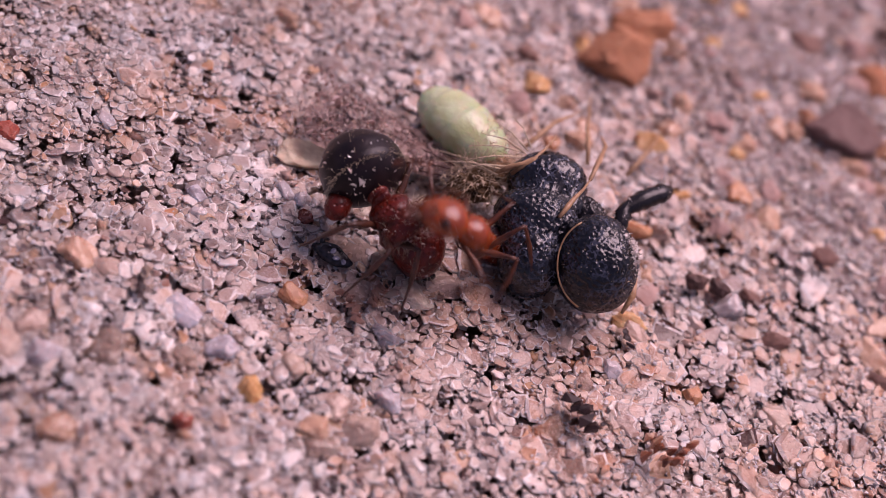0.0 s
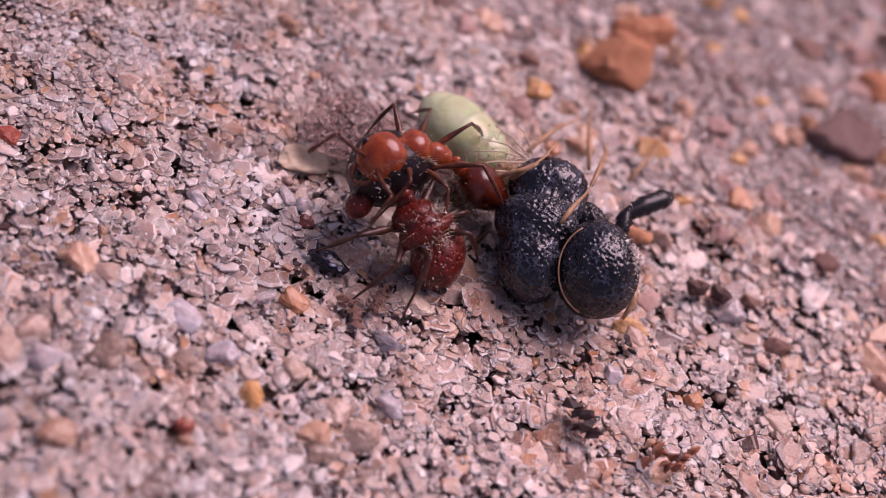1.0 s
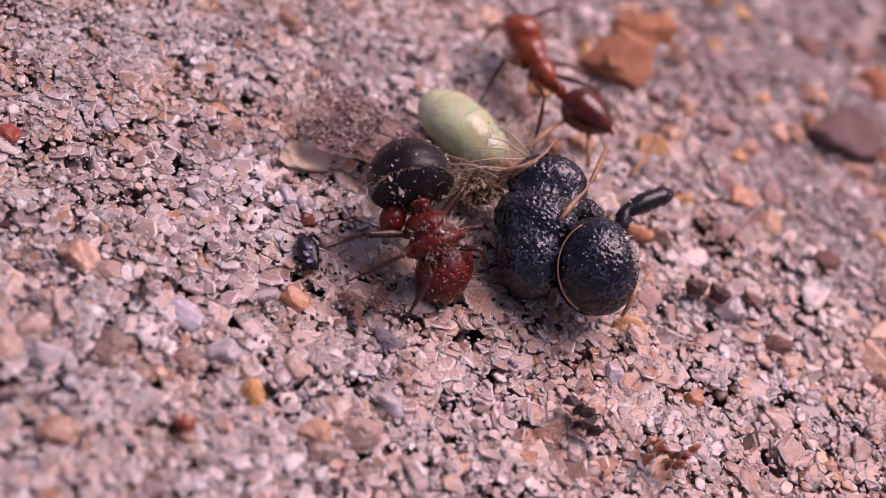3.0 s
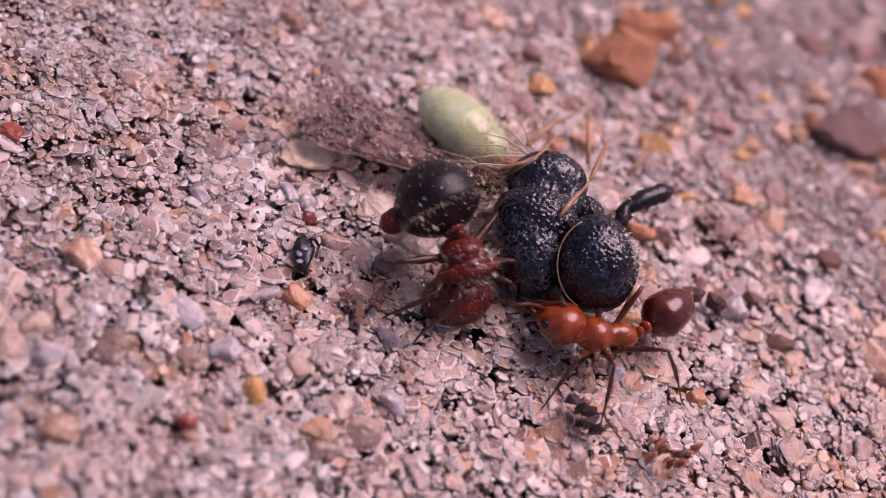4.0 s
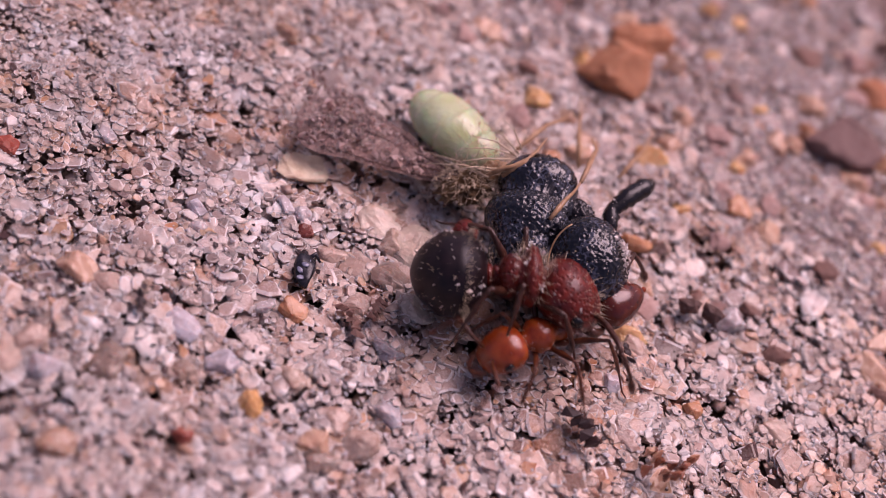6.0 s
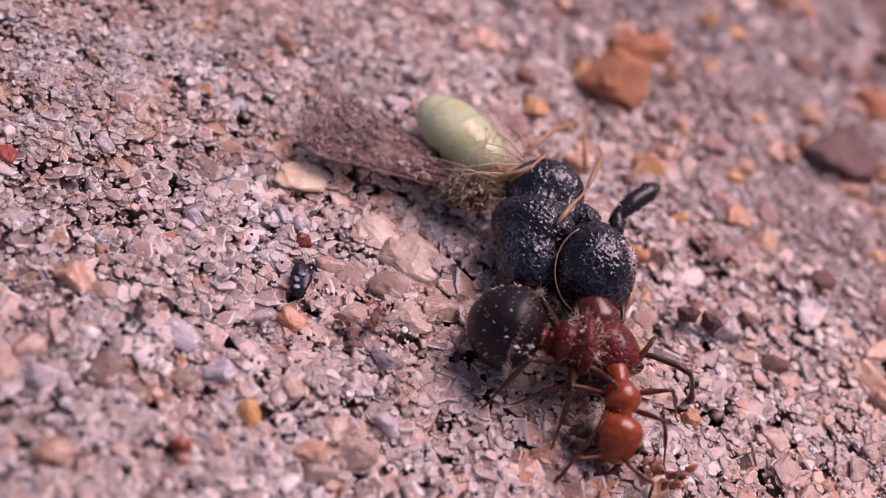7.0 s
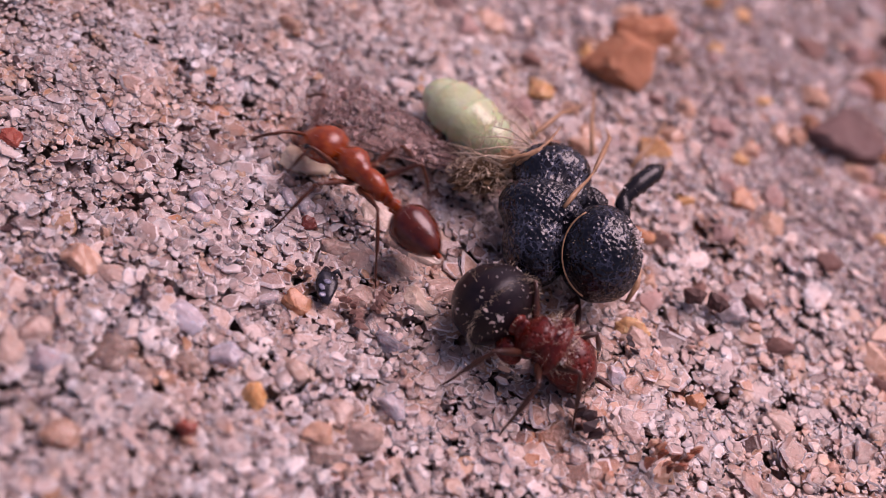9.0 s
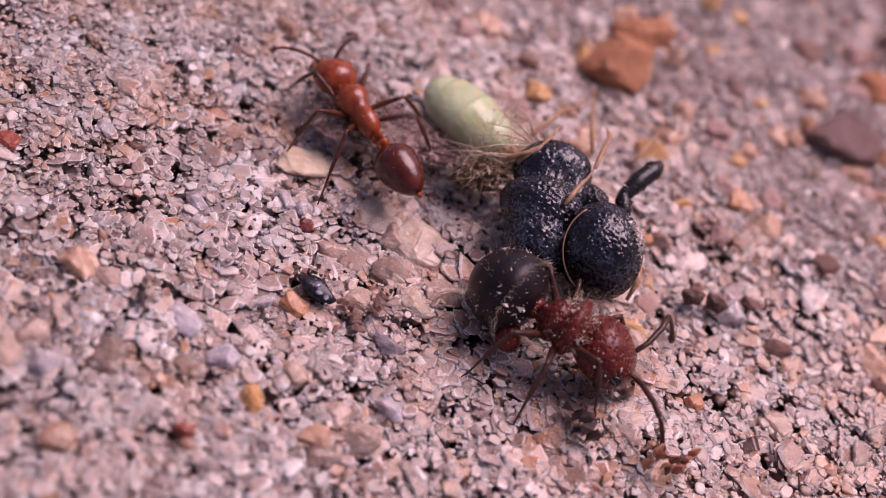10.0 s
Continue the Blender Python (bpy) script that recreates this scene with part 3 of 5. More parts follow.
PREY = Vector((1.625, 2.938, 0))
prey = thing("black_wasp", PREY, "dead black pitted wasp with a green abdomen, lying on sand", "insect")
LIE = look(EYE, (0, 0, 0), 25).to_3x3()     # the wasp lies on its side, leaning this way
HEAD_AT = prey_at((3.323, 0.589, 0.95)) + LIE @ Vector((-0.08, 0.10, 0.35))


def make_prey():
    rnd = random.Random(21)
    # thorax: hump, shoulder and flank grown into one pitted shell
    bm = bmesh.new()
    fused(bm, prey_at((1.619, 0.722, 1.2)), ((prey_at((1.486, 1.913, 1.35)), (0.92, 0.76, 0.7), 0),
                                         (prey_at((2.091, 1.623, 1.25)), (0.50, 0.55, 0.55), 0),
                                         (prey_at((1.59, 0.838, 1.3)), (0.98, 0.72, 0.76), -15),
                                         (prey_at((1.83, 0.12, 0.9)), (0.76, 0.94, 0.8), 0)))
    pitted(bm, 0.13, 0.04)
    part("thorax", bm, THORAXBLACK, prey)
    bm = bmesh.new()
    ball(bm, prey_at((2.545, 1.629, 1.35)), (0.42, 0.34, 0.3), 4, 0.3, 3)
    neck = part("neck", bm, ANTENNA, prey)
    bm = bmesh.new()
    specks(bm, rnd, 30, prey_at((2.542, 1.601, 1.38)), (0.45, 0.36, 0.33), 0.035)
    tagged(part("sand_dust", bm, CLEAR, neck, "pale sand crumbs stuck to the neck", smooth=False), kind="stuff")
    # head with its back rim, jaws and stout antenna
    bm = bmesh.new()
    ball(bm, (0, 0, 0), (0.97, 1.1, 0.97), 6, 0.04, 1.4, LIE)
    pitted(bm, 0.10, 0.035)
    head = part("head", bm, HEADBLACK, prey, at=HEAD_AT)
    bm = bmesh.new()
    pts = []
    for k in range(17):
        a = radians(-62 + 130 * k / 16)
        pts.append(LIE @ Vector((-0.86 * math.cos(a) - 0.03, 1.02 * math.sin(a) - 0.02, 0.56)))
    tube(bm, pts, [0.02] * 17, 5)
    part("rim", bm, STRAW, head, "thin pale rim behind the head")
    bm = bmesh.new()
    q = [Vector((3.405, 1.644, 1.3)), Vector((3.352, 2.055, 1.5)), Vector((3.579, 2.372, 1.6)), Vector((3.884, 2.748, 1.65)), Vector((4.189, 3.112, 1.65))]
    q = [v - PREY - HEAD_AT for v in q]
    fine = [q[min(k // 4, 3)].lerp(q[min(k // 4, 3) + 1], (k % 4) / 4) if k < 16 else q[4] for k in range(17)]
    thick = np.interp(range(17), (0, 3, 4.5, 9, 14, 16), (0.15, 0.19, 0.15, 0.22, 0.21, 0.09))
    tube(bm, fine, [r * (1.1 if k % 2 else 0.97) for k, r in enumerate(thick)], 12)
    for v in bm.verts:
        v.co += Vector((noise.noise(v.co * 7), noise.noise(v.co * 7 + Vector((4, 0, 0))), noise.noise(v.co * 7 + Vector((0, 4, 0))))) * 0.035
    for v in bm.verts:
        v.co -= q[0]
    feeler = part("antenna", bm, ANTENNA, head, "stout black antenna", at=q[0])
    bm = bmesh.new()
    for k in range(34):
        spot = fine[rnd.randint(1, 15)] - q[0] + Vector((rnd.gauss(0, 1), rnd.gauss(0, 1), abs(rnd.gauss(0, 1)))).normalized() * 0.2
        specks(bm, rnd, 1, spot, (0.01, 0.01, 0.01), rnd.uniform(0.015, 0.035))
    tagged(part("sand_dust", bm, DUST, feeler, smooth=False), kind="stuff")
    for k, (pa, pb) in enumerate((((3.752, 1.296, 1.2), (4.174, 0.709, 0.9)), ((4.191, 0.899, 0.9), (4.227, 0.079, 0.5)))):
        bm = bmesh.new()
        a, b = Vector(pa) - PREY - HEAD_AT, Vector(pb) - PREY - HEAD_AT
        tube(bm, [a, (a + b) / 2 + Vector((0.08, -0.03, 0.05)), b], [0.05, 0.14 - 0.06 * k, 0.04], 8)
        part("jaw", bm, HEADBLACK if k == 0 else STRAW, head)
    # pale specks stand in for the bright highlight on the head's side
    bm = bmesh.new()
    for _ in range(190):
        d = (LIE @ Vector((0.80 + rnd.gauss(0, 0.08), 0.32 + rnd.gauss(0, 0.24), 0.5 + rnd.gauss(0, 0.1)))).normalized()
        specks(bm, rnd, 1, d * 1.01, (0.02, 0.02, 0.02), rnd.uniform(0.02, 0.07))
    tagged(part("face_glint", bm, DUST, head, "pale specks standing in for a highlight on the face", smooth=False), kind="stuff")
    bm = bmesh.new()
    spikes(bm, rnd, 40, (0, 0, 0), (0.96, 0.9, 0.93), 0.18, 0.008)
    specks(bm, rnd, 34, (0, 0, 0), (0.97, 0.97, 0.97), 0.028)
    tagged(part("hair", bm, HAIR, head), kind="stuff")
    # abdomen with overlapping plates
    a0, a1 = Vector((0.368, 2.304, 1)), Vector((-1.943, 3.533, 0.7))
    axis = (a1 - a0)
    bm = bmesh.new()
    egg(bm, axis.length * 1.0, 0.74, 0.58, 0.52, 0, 0, 60, 34, 0.42)
    for v in bm.verts:
        s = v.co.x / axis.length
        step = 0.085 * ((s * 3.6 + 0.2) % 1.0) - 0.03 + 0.05 * noise.noise(v.co * 1.6)
        v.co.y *= 1 + step
        v.co.z *= 1 + step
    abdomen = part("abdomen", bm, GREEN, prey, "pale green glossy abdomen")
    abdomen.matrix_basis = Matrix.Translation((a0 - PREY) * MM) @ axis.to_track_quat("X", "Z").to_matrix().to_4x4()
    bm = bmesh.new()
    spikes(bm, rnd, 190, (0.35, 0, 0.0), (0.55, 0.6, 0.55), 0.62, 0.007, -0.3, 0.8)
    specks(bm, rnd, 40, (1.1, 0, 0), (1.2, 0.72, 0.57), 0.03)
    tagged(part("hair", bm, HAIR, abdomen), kind="stuff")
    # long straw bristles that cross the abdomen
    for k, (pa, pb) in enumerate((((0.817, 2.303, 1.45), (-0.484, 1.306, 1.5)), ((0.75, 2.369, 1.5), (-0.475, 1.669, 1.65)), ((0.784, 2.352, 1.5), (-0.319, 2.151, 1.7)),
                                  ((0.822, 2.455, 1.5), (-0.22, 2.792, 1.6)), ((0.614, 1.89, 1.4), (-0.571, 1.132, 1.3)), ((0.853, 2.689, 1.4), (0.13, 3.264, 1.5)),
                                  ((0.467, 1.793, 1.3), (-1.006, 1.424, 1)), ((0.405, 1.654, 1.2), (-1.262, 1.901, 0.8)))):
        bm = bmesh.new()
        a, b = prey_at(pa), prey_at(pb)
        tube(bm, [a, a.lerp(b, 0.5) + Vector((0, 0, 0.1 + 0.03 * (k % 3))), b], [0.022, 0.018, 0.005], 6)
        part("bristle", bm, HAIR, prey)
    # waist, hidden among straw-coloured hair
    bm = bmesh.new()
    ball(bm, prey_at((0.451, 2.203, 0.85)), (0.40, 0.34, 0.34), 4, 0.3, 3)
    part("waist", bm, STRAW, prey)
    bm = bmesh.new()
    spikes(bm, rnd, 120, prey_at((0.356, 2.096, 0.9)), (0.5, 0.45, 0.45), 0.5, 0.008, -0.2, 0.9)
    tagged(part("hair", bm, HAIR, prey), kind="stuff")
    bm = bmesh.new()
    ball(bm, prey_at((0.026, 1.49, 0.7)), (0.58, 0.32, 0.34), 5, 0.6, 3.2, LIE)
    tuft = part("crumpled_hind_body", bm, STRAWDARK, prey, "crumpled straw-brown waist dusted with sand")
    bm = bmesh.new()
    specks(bm, rnd, 150, prey_at((0.002, 1.381, 0.76)), (0.7, 0.42, 0.42), 0.055)
    spikes(bm, rnd, 240, prey_at((0.054, 1.627, 0.78)), (0.6, 0.42, 0.42), 0.6, 0.009, -0.2, 0.9)
    tagged(part("hair", bm, HAIR, tuft, "pale yellow hair and crumbs", smooth=False), kind="stuff")
    # thin crumpled legs
    for pts in (((0.679, 1.588, 1.5), (1.003, 1.899, 1.9), (1.248, 2.799, 2)),
                ((0.376, 1.546, 1.4), (0.81, 1.736, 1.8), (1.183, 2.326, 2)),
                ((2.012, 0.542, 2), (2.163, 1.188, 2.1), (2.337, 1.987, 2)),
                ((2.337, 1.987, 2), (2.437, 3.751, 1.4), (2.248, 4.133, 1.3)),
                ((2.234, 3.493, 0.9), (1.903, 4.612, 0.9), (1.696, 5.954, 0.6)),
                ((0.737, 3.135, 0.9), (1.167, 4.338, 0.9), (1.644, 5.479, 0.5)),
                ((3.246, 4.107, 0.5), (3.542, 5.226, 0.5), (3.664, 6.191, 0.4))):
        bm = bmesh.new()
        a, m, e = [prey_at(q) for q in pts]
        bow = [a, a.lerp(m, 0.5) + Vector((0, 0, 0.04)), m, m.lerp(e, 0.5) + Vector((0.02, 0, -0.03)), e]
        tube(bm, bow, [0.045, 0.068, 0.05, 0.036, 0.014], 7)
        part("leg", bm, STRAW, prey, "thin straw-coloured leg")
    # smoky wing spread over the sand
    root, mid, tip = Vector((0.057, 1.712, 0.8)), Vector((-1.983, 1.711, 0.5)), Vector((-4.206, 1.981, 0.4))
    side = Vector((-3.661, 1.07, 0.3)) - Vector((-3.595, 3.804, 0.3))
    side.normalize()
    bm = bmesh.new()
    grid = []
    for i in range(15):
        s = i / 14
        c = (root * (1 - s) ** 2 + mid * 2 * s * (1 - s) + tip * s * s)
        wd = (0.16 + 1.12 * s) * (1 + 0.4 * noise.noise(Vector((s * 14, 0, 4)))) * (1 if s < 0.85 else math.sqrt(max(0.05, 1 - ((s - 0.85) / 0.16) ** 2)))
        row = []
        for j in range(9):
            u = (j / 8 - 0.5) * 2
            z = 0.05 * math.sin(7 * s + 3 * u) + 0.12 * noise.noise(Vector((s * 6, u * 4, 0)))
            row.append(bm.verts.new(c - PREY + side * wd * u + Vector((0, 0, z))))
        grid.append(row)
    for a, b in zip(grid, grid[1:]):
        for j in range(8):
            bm.faces.new((a[j], a[j + 1], b[j + 1], b[j]))
    bmesh.ops.solidify(bm, geom=bm.faces, thickness=0.01)
    wing = part("wing", bm, WING, prey, "smoky brown translucent wing")
    bm = bmesh.new()
    clumps = bmesh.new()
    for k in range(480):
        s, u = min(1.08, 0.62 + abs(rnd.gauss(0.2, 0.13))), rnd.uniform(-1.05, 1.05)
        c = (root * (1 - s) ** 2 + mid * 2 * s * (1 - s) + tip * s * s) - PREY + side * (0.14 + 0.95 * s) * u
        specks(clumps, rnd, 1, c + Vector((0, 0, 0.05)), (0.03, 0.03, 0.03), rnd.uniform(0.03, 0.12))
    tagged(part("soil_dust", clumps, SOILCRUMB, wing, "dark brown soil crumbs stuck to the wing", smooth=False), kind="stuff")
    for _ in range(230):
        s, u = rnd.uniform(0.25, 0.97), rnd.uniform(-0.95, 0.95)
        c = (root * (1 - s) ** 2 + mid * 2 * s * (1 - s) + tip * s * s) - PREY + side * (0.14 + 0.95 * s) * u
        specks(bm, rnd, 1, c + Vector((0, 0, 0.05)), (0.02, 0.02, 0.02), rnd.uniform(0.03, 0.13))
    tagged(part("sand_dust", bm, MAUVE, wing, "sand crumbs stuck to the wing", smooth=False), kind="stuff")
    for u in (-0.95, -0.3, 0.35, 0.95):
        bm = bmesh.new()
        pts = []
        for i in range(12):
            s = i / 12
            c = (root * (1 - s) ** 2 + mid * 2 * s * (1 - s) + tip * s * s)
            pts.append(c - PREY + side * (0.14 + 0.95 * s) * u + Vector((0, 0, 0.05 * math.sin(7 * s + 3 * u) + 0.012)))
        tube(bm, pts, [0.016 - 0.0008 * i for i in range(12)], 5)
        part("wing_vein", bm, DARKLEG, wing)
    return feeler, q[0]


feeler, feeler_root = make_prey()


# ---- ants ----
class Ant:
    pass


def make_ant(name, label, size, body, gaster_mat, leg_mat, fuzzy):
    """An ant facing +x, its origin in the middle of the trunk."""
    a = Ant()
    rnd = random.Random(33)
    a.size = size
    lng = 0.52 if fuzzy else 1.0
    a.neck = Vector((0.66 * lng, 0, 0.04)) * size
    a.waist = Vector((-0.68 * lng, 0, -0.08)) * size
    a.root = thing(name, (0, 0, 0), label, "ant")
    fat = 1.4 if fuzzy else 1.04
    bm = bmesh.new()
    loft(bm, [(x * lng * size, z * size, fat * ry * size, fat * rz * size) for x, z, ry, rz in (
        (-0.74, -0.08, 0, 0), (-0.72, -0.08, 0.12, 0.12), (-0.6, -0.03, 0.21, 0.22), (-0.4, 0.0, 0.25, 0.27), (-0.2, 0.01, 0.24, 0.27),
        (-0.08, 0.0, 0.21, 0.24), (0.05, 0.04, 0.27, 0.29), (0.22, 0.08, 0.37, 0.33), (0.42, 0.07, 0.36, 0.30), (0.56, 0.05, 0.24, 0.22),
        (0.66, 0.04, 0.14, 0.14), (0.74, 0.04, 0.12, 0.12), (0.75, 0.04, 0, 0))], 18)
    trunk = part("trunk", bm, body, a.root)
    # head
    hs = size * (1.2 if fuzzy else 1.02)
    bm = bmesh.new()
    loft(bm, [(x * hs, z * hs, ry * hs, rz * hs) for x, z, ry, rz in (
        (-0.02, 0, 0, 0), (0.0, 0, 0.2, 0.18), (0.08, 0.02, 0.36, 0.29), (0.25, 0.03, 0.46, 0.36), (0.45, 0.02, 0.48, 0.37), (0.65, -0.01, 0.44, 0.33),
        (0.82, -0.05, 0.36, 0.26), (0.93, -0.08, 0.26, 0.17), (0.98, -0.09, 0.14, 0.1), (0.99, -0.09, 0, 0))], 22)
    a.head = part("head", bm, body, a.root)
    for sgn in (-1, 1):
        bm = bmesh.new()
        ball(bm, (0.56 * hs, sgn * 0.425 * hs, 0.10 * hs), (0.11 * hs, 0.06 * hs, 0.10 * hs), 3)
        part("eye", bm, EYE_BLACK, a.head, "small black eye")
        bm = bmesh.new()
        tube(bm, [(x * hs, sgn * y * hs, z * hs) for x, y, z in ((0.9, 0.22, -0.13), (1.05, 0.2, -0.15), (1.17, 0.1, -0.16), (1.22, 0.0, -0.16))],
             [0.07 * hs, 0.07 * hs, 0.05 * hs, 0.015 * hs], 8)
        part("mandible", bm, leg_mat, a.head, "dark toothed jaw")
        bm = bmesh.new()
        tube(bm, [(x * hs, sgn * y * hs, z * hs) for x, y, z in ((0.78, 0.14, 0.13), (0.92, 0.35, 0.28), (1.02, 0.62, 0.42), (1.06, 0.82, 0.48))],
             [0.035 * hs, 0.04 * hs, 0.045 * hs, 0.04 * hs], 8)
        scape = part("antenna", bm, leg_mat, a.head)
        bm = bmesh.new()
        pts, rad = [], []
        for k in range(11):
            s = k / 10
            pts.append((hs * (1.06 + 0.62 * s - 0.05 * s * s), sgn * hs * (0.82 + 0.12 * s), hs * (0.48 - 0.30 * s - 0.12 * s * s)))
            rad.append(hs * ((0.03 if k % 2 else 0.036) + (0.022 if k in (8, 9) else 0)))
        tube(bm, pts, rad, 7)
        part("antenna_whip", bm, leg_mat, scape)
    # waist knots and gaster, hinged at the back of the trunk
    gl, gr = (1.24, 0.69) if fuzzy else (1.36, 0.49)
    gap = 0.12 if fuzzy else 0.42
    a.back, a.front = (gap + 0.46 * gl) * size, 0.47 * hs
    bm = bmesh.new()
    egg(bm, gl * size, gr * size, gr * 0.95 * size, 0.42 if fuzzy else 0.33, 0, 0, 22, 24, 0.56 if fuzzy else 0.64)
    for v in bm.verts:
        v.co.x = -v.co.x - gap * size
        s = (-v.co.x / size - gap) / gl
        step = (0.05 if fuzzy else 0.02) * (((s + 0.55) * 3.2) % 1.0)
        v.co.y *= 1 + step
        v.co.z *= 1 + step
    bmesh.ops.reverse_faces(bm, faces=bm.faces)
    a.gaster = part("gaster", bm, gaster_mat, a.root)
    for x, r, h in ((0.12, 0.12, 0.2), (0.33, 0.15, 0.18)) if not fuzzy else ((0.02, 0.14, 0.22), (0.14, 0.18, 0.2)):
        bm = bmesh.new()
        ball(bm, (-x * size, 0, 0.05 * size), (0.11 * size, r * size, h * size), 3, 0.06)
        part("waist_knot", bm, body, a.gaster)
    bm = bmesh.new()
    tube(bm, [(0.06 * size, 0, 0), (-0.2 * size, 0, 0.0), (-(gap + 0.1) * size, 0, 0)], [0.1 * size, 0.08 * size, 0.12 * size], 9)
    part("waist_stalk", bm, body, a.gaster)
    bm = bmesh.new()
    tip = 0.21 if fuzzy else 0.06
    ball(bm, (0, 0, 0), (tip * 1.25 * size, tip * size, tip * size), 3, 0.08)
    a.tip = part("gaster_tip", bm, body, a.gaster, "reddish tip of the abdomen", at=(-(gap + gl + 0.02) * size, 0, -0.02))
    mid = (-(gap + gl * 0.46) * size, 0, 0)
    rad = (gl * 0.5 * size, gr * size, gr * 0.95 * size)
    a.mid, a.round = Vector(mid), gr * size
    bm = bmesh.new()
    spikes(bm, rnd, 120 if fuzzy else 45, mid, rad, 0.12 * size if fuzzy else 0.14, 0.005, -0.7, 0.5)
    tagged(part("hair", bm, HAIR, a.gaster), kind="stuff")
    bm = bmesh.new()
    spikes(bm, rnd, 150 if fuzzy else 30, (0.1 * size, 0, 0.05), (0.64 * lng * size, 0.32 * fat * size, 0.33 * fat * size), 0.24 * size if fuzzy else 0.13, 0.006, -0.2, 0.6)
    tagged(part("hair", bm, HAIR, trunk), kind="stuff")
    bm = bmesh.new()
    spikes(bm, rnd, 130 if fuzzy else 30, (0.45 * hs, 0, 0), (0.48 * hs, 0.46 * hs, 0.35 * hs), (0.18 if fuzzy else 0.14) * hs, 0.006, -0.2, 0.4)
    tagged(part("hair", bm, HAIR, a.head), kind="stuff")
    if fuzzy:
        # a pale fringe where the abdomen meets the waist
        bm = bmesh.new()
        for k in range(300):
            ang = rnd.uniform(0, 6.3)
            root = Vector((-(gap + 0.30 * gl + rnd.gauss(0, 0.03)) * size, 0.97 * gr * size * math.cos(ang), 0.93 * gr * size * math.sin(ang)))
            out = Vector((rnd.uniform(0.1, 0.9), math.cos(ang), math.sin(ang))).normalized() * rnd.uniform(0.07, 0.22)
            tube(bm, [root, root + 0.6 * out, root + out + Vector((0.05, 0, 0))], [0.005, 0.004, 0.001], 3)
        tagged(part("fringe", bm, HAIR, a.gaster, "pale fringe of hair"), kind="stuff")
        for owner, n, at, rr in ((a.gaster, 110, mid, rad), (trunk, 60, (0.1 * size, 0, 0.05), (0.64 * lng * size, 0.33 * fat * size, 0.34 * fat * size)),
                                 (a.head, 45, (0.45 * hs, 0, 0), (0.5 * hs, 0.48 * hs, 0.37 * hs))):
            bm = bmesh.new()
            specks(bm, rnd, n, at, rr, 0.045)
            specks(bm, rnd, 12, at, rr, 0.10)
            tagged(part("sand_dust", bm, DUST, owner, "pale sand crumbs stuck to the shell", smooth=False), kind="stuff")
    # six legs: a thigh that swings at the hip, a shin and foot that bend at the knee
    a.legs = []
    for sgn in (-1, 1):
        for k, (hx, spread) in enumerate(((0.38, 38), (0.08, 88), (-0.22, 142))):
            ln = size * ((1.0, 1.05, 1.25)[k] if not fuzzy else (0.8, 0.8, 0.9)[k])
            thigh, shin = 0.92 * ln, 1.36 * ln
            hip = Vector((hx * lng, sgn * 0.2, -0.18)) * size
            bm = bmesh.new()
            tube(bm, [(-0.05 * ln, 0, 0), (0.1 * ln, 0, -0.01), (0.2 * ln, 0, 0), (0.5 * thigh, 0, 0.02 * ln), (0.85 * thigh, 0, 0.01 * ln), (thigh, 0, 0)],
                 [0.1 * size, 0.085 * size, 0.05 * size, 0.072 * size, 0.042 * size, 0.038 * size], 9)
            leg = part("leg", bm, leg_mat, a.root)
            bm = bmesh.new()
            tube(bm, [(0, 0, 0), (0.06 * ln, 0, 0.005), (0.3 * shin, 0, 0.03 * ln), (0.52 * shin, 0, 0.02 * ln), (0.56 * shin, 0, 0.02 * ln), (0.75 * shin, 0, 0.0),
                      (0.9 * shin, 0, -0.01 * ln), (shin, 0, 0.03 * ln)],
                 [0.038 * size, 0.034 * size, 0.05 * size, 0.04 * size, 0.025 * size, 0.021 * size, 0.019 * size, 0.012 * size], 8)
            if not fuzzy:
                spikes(bm, rnd, 14, (0.4 * shin, 0, 0.02), (0.35 * shin, 0.03, 0.03), 0.09, 0.005, -1.0, 0.5)
            low = part("shin", bm, leg_mat, leg)
            a.legs.append((leg, low, hip, thigh, shin, sgn * spread, (k + (sgn > 0)) % 2))
    return a


red_ant = make_ant("ant", "small glossy orange-red ant with a brown abdomen", 1.06, REDANT, REDGASTER, REDLEG, False)
big_ant = make_ant("ant", "large hairy dark ant dusted with sand, red trunk", 1.38, DARKRED, DARKGASTER, DARKLEG, True)

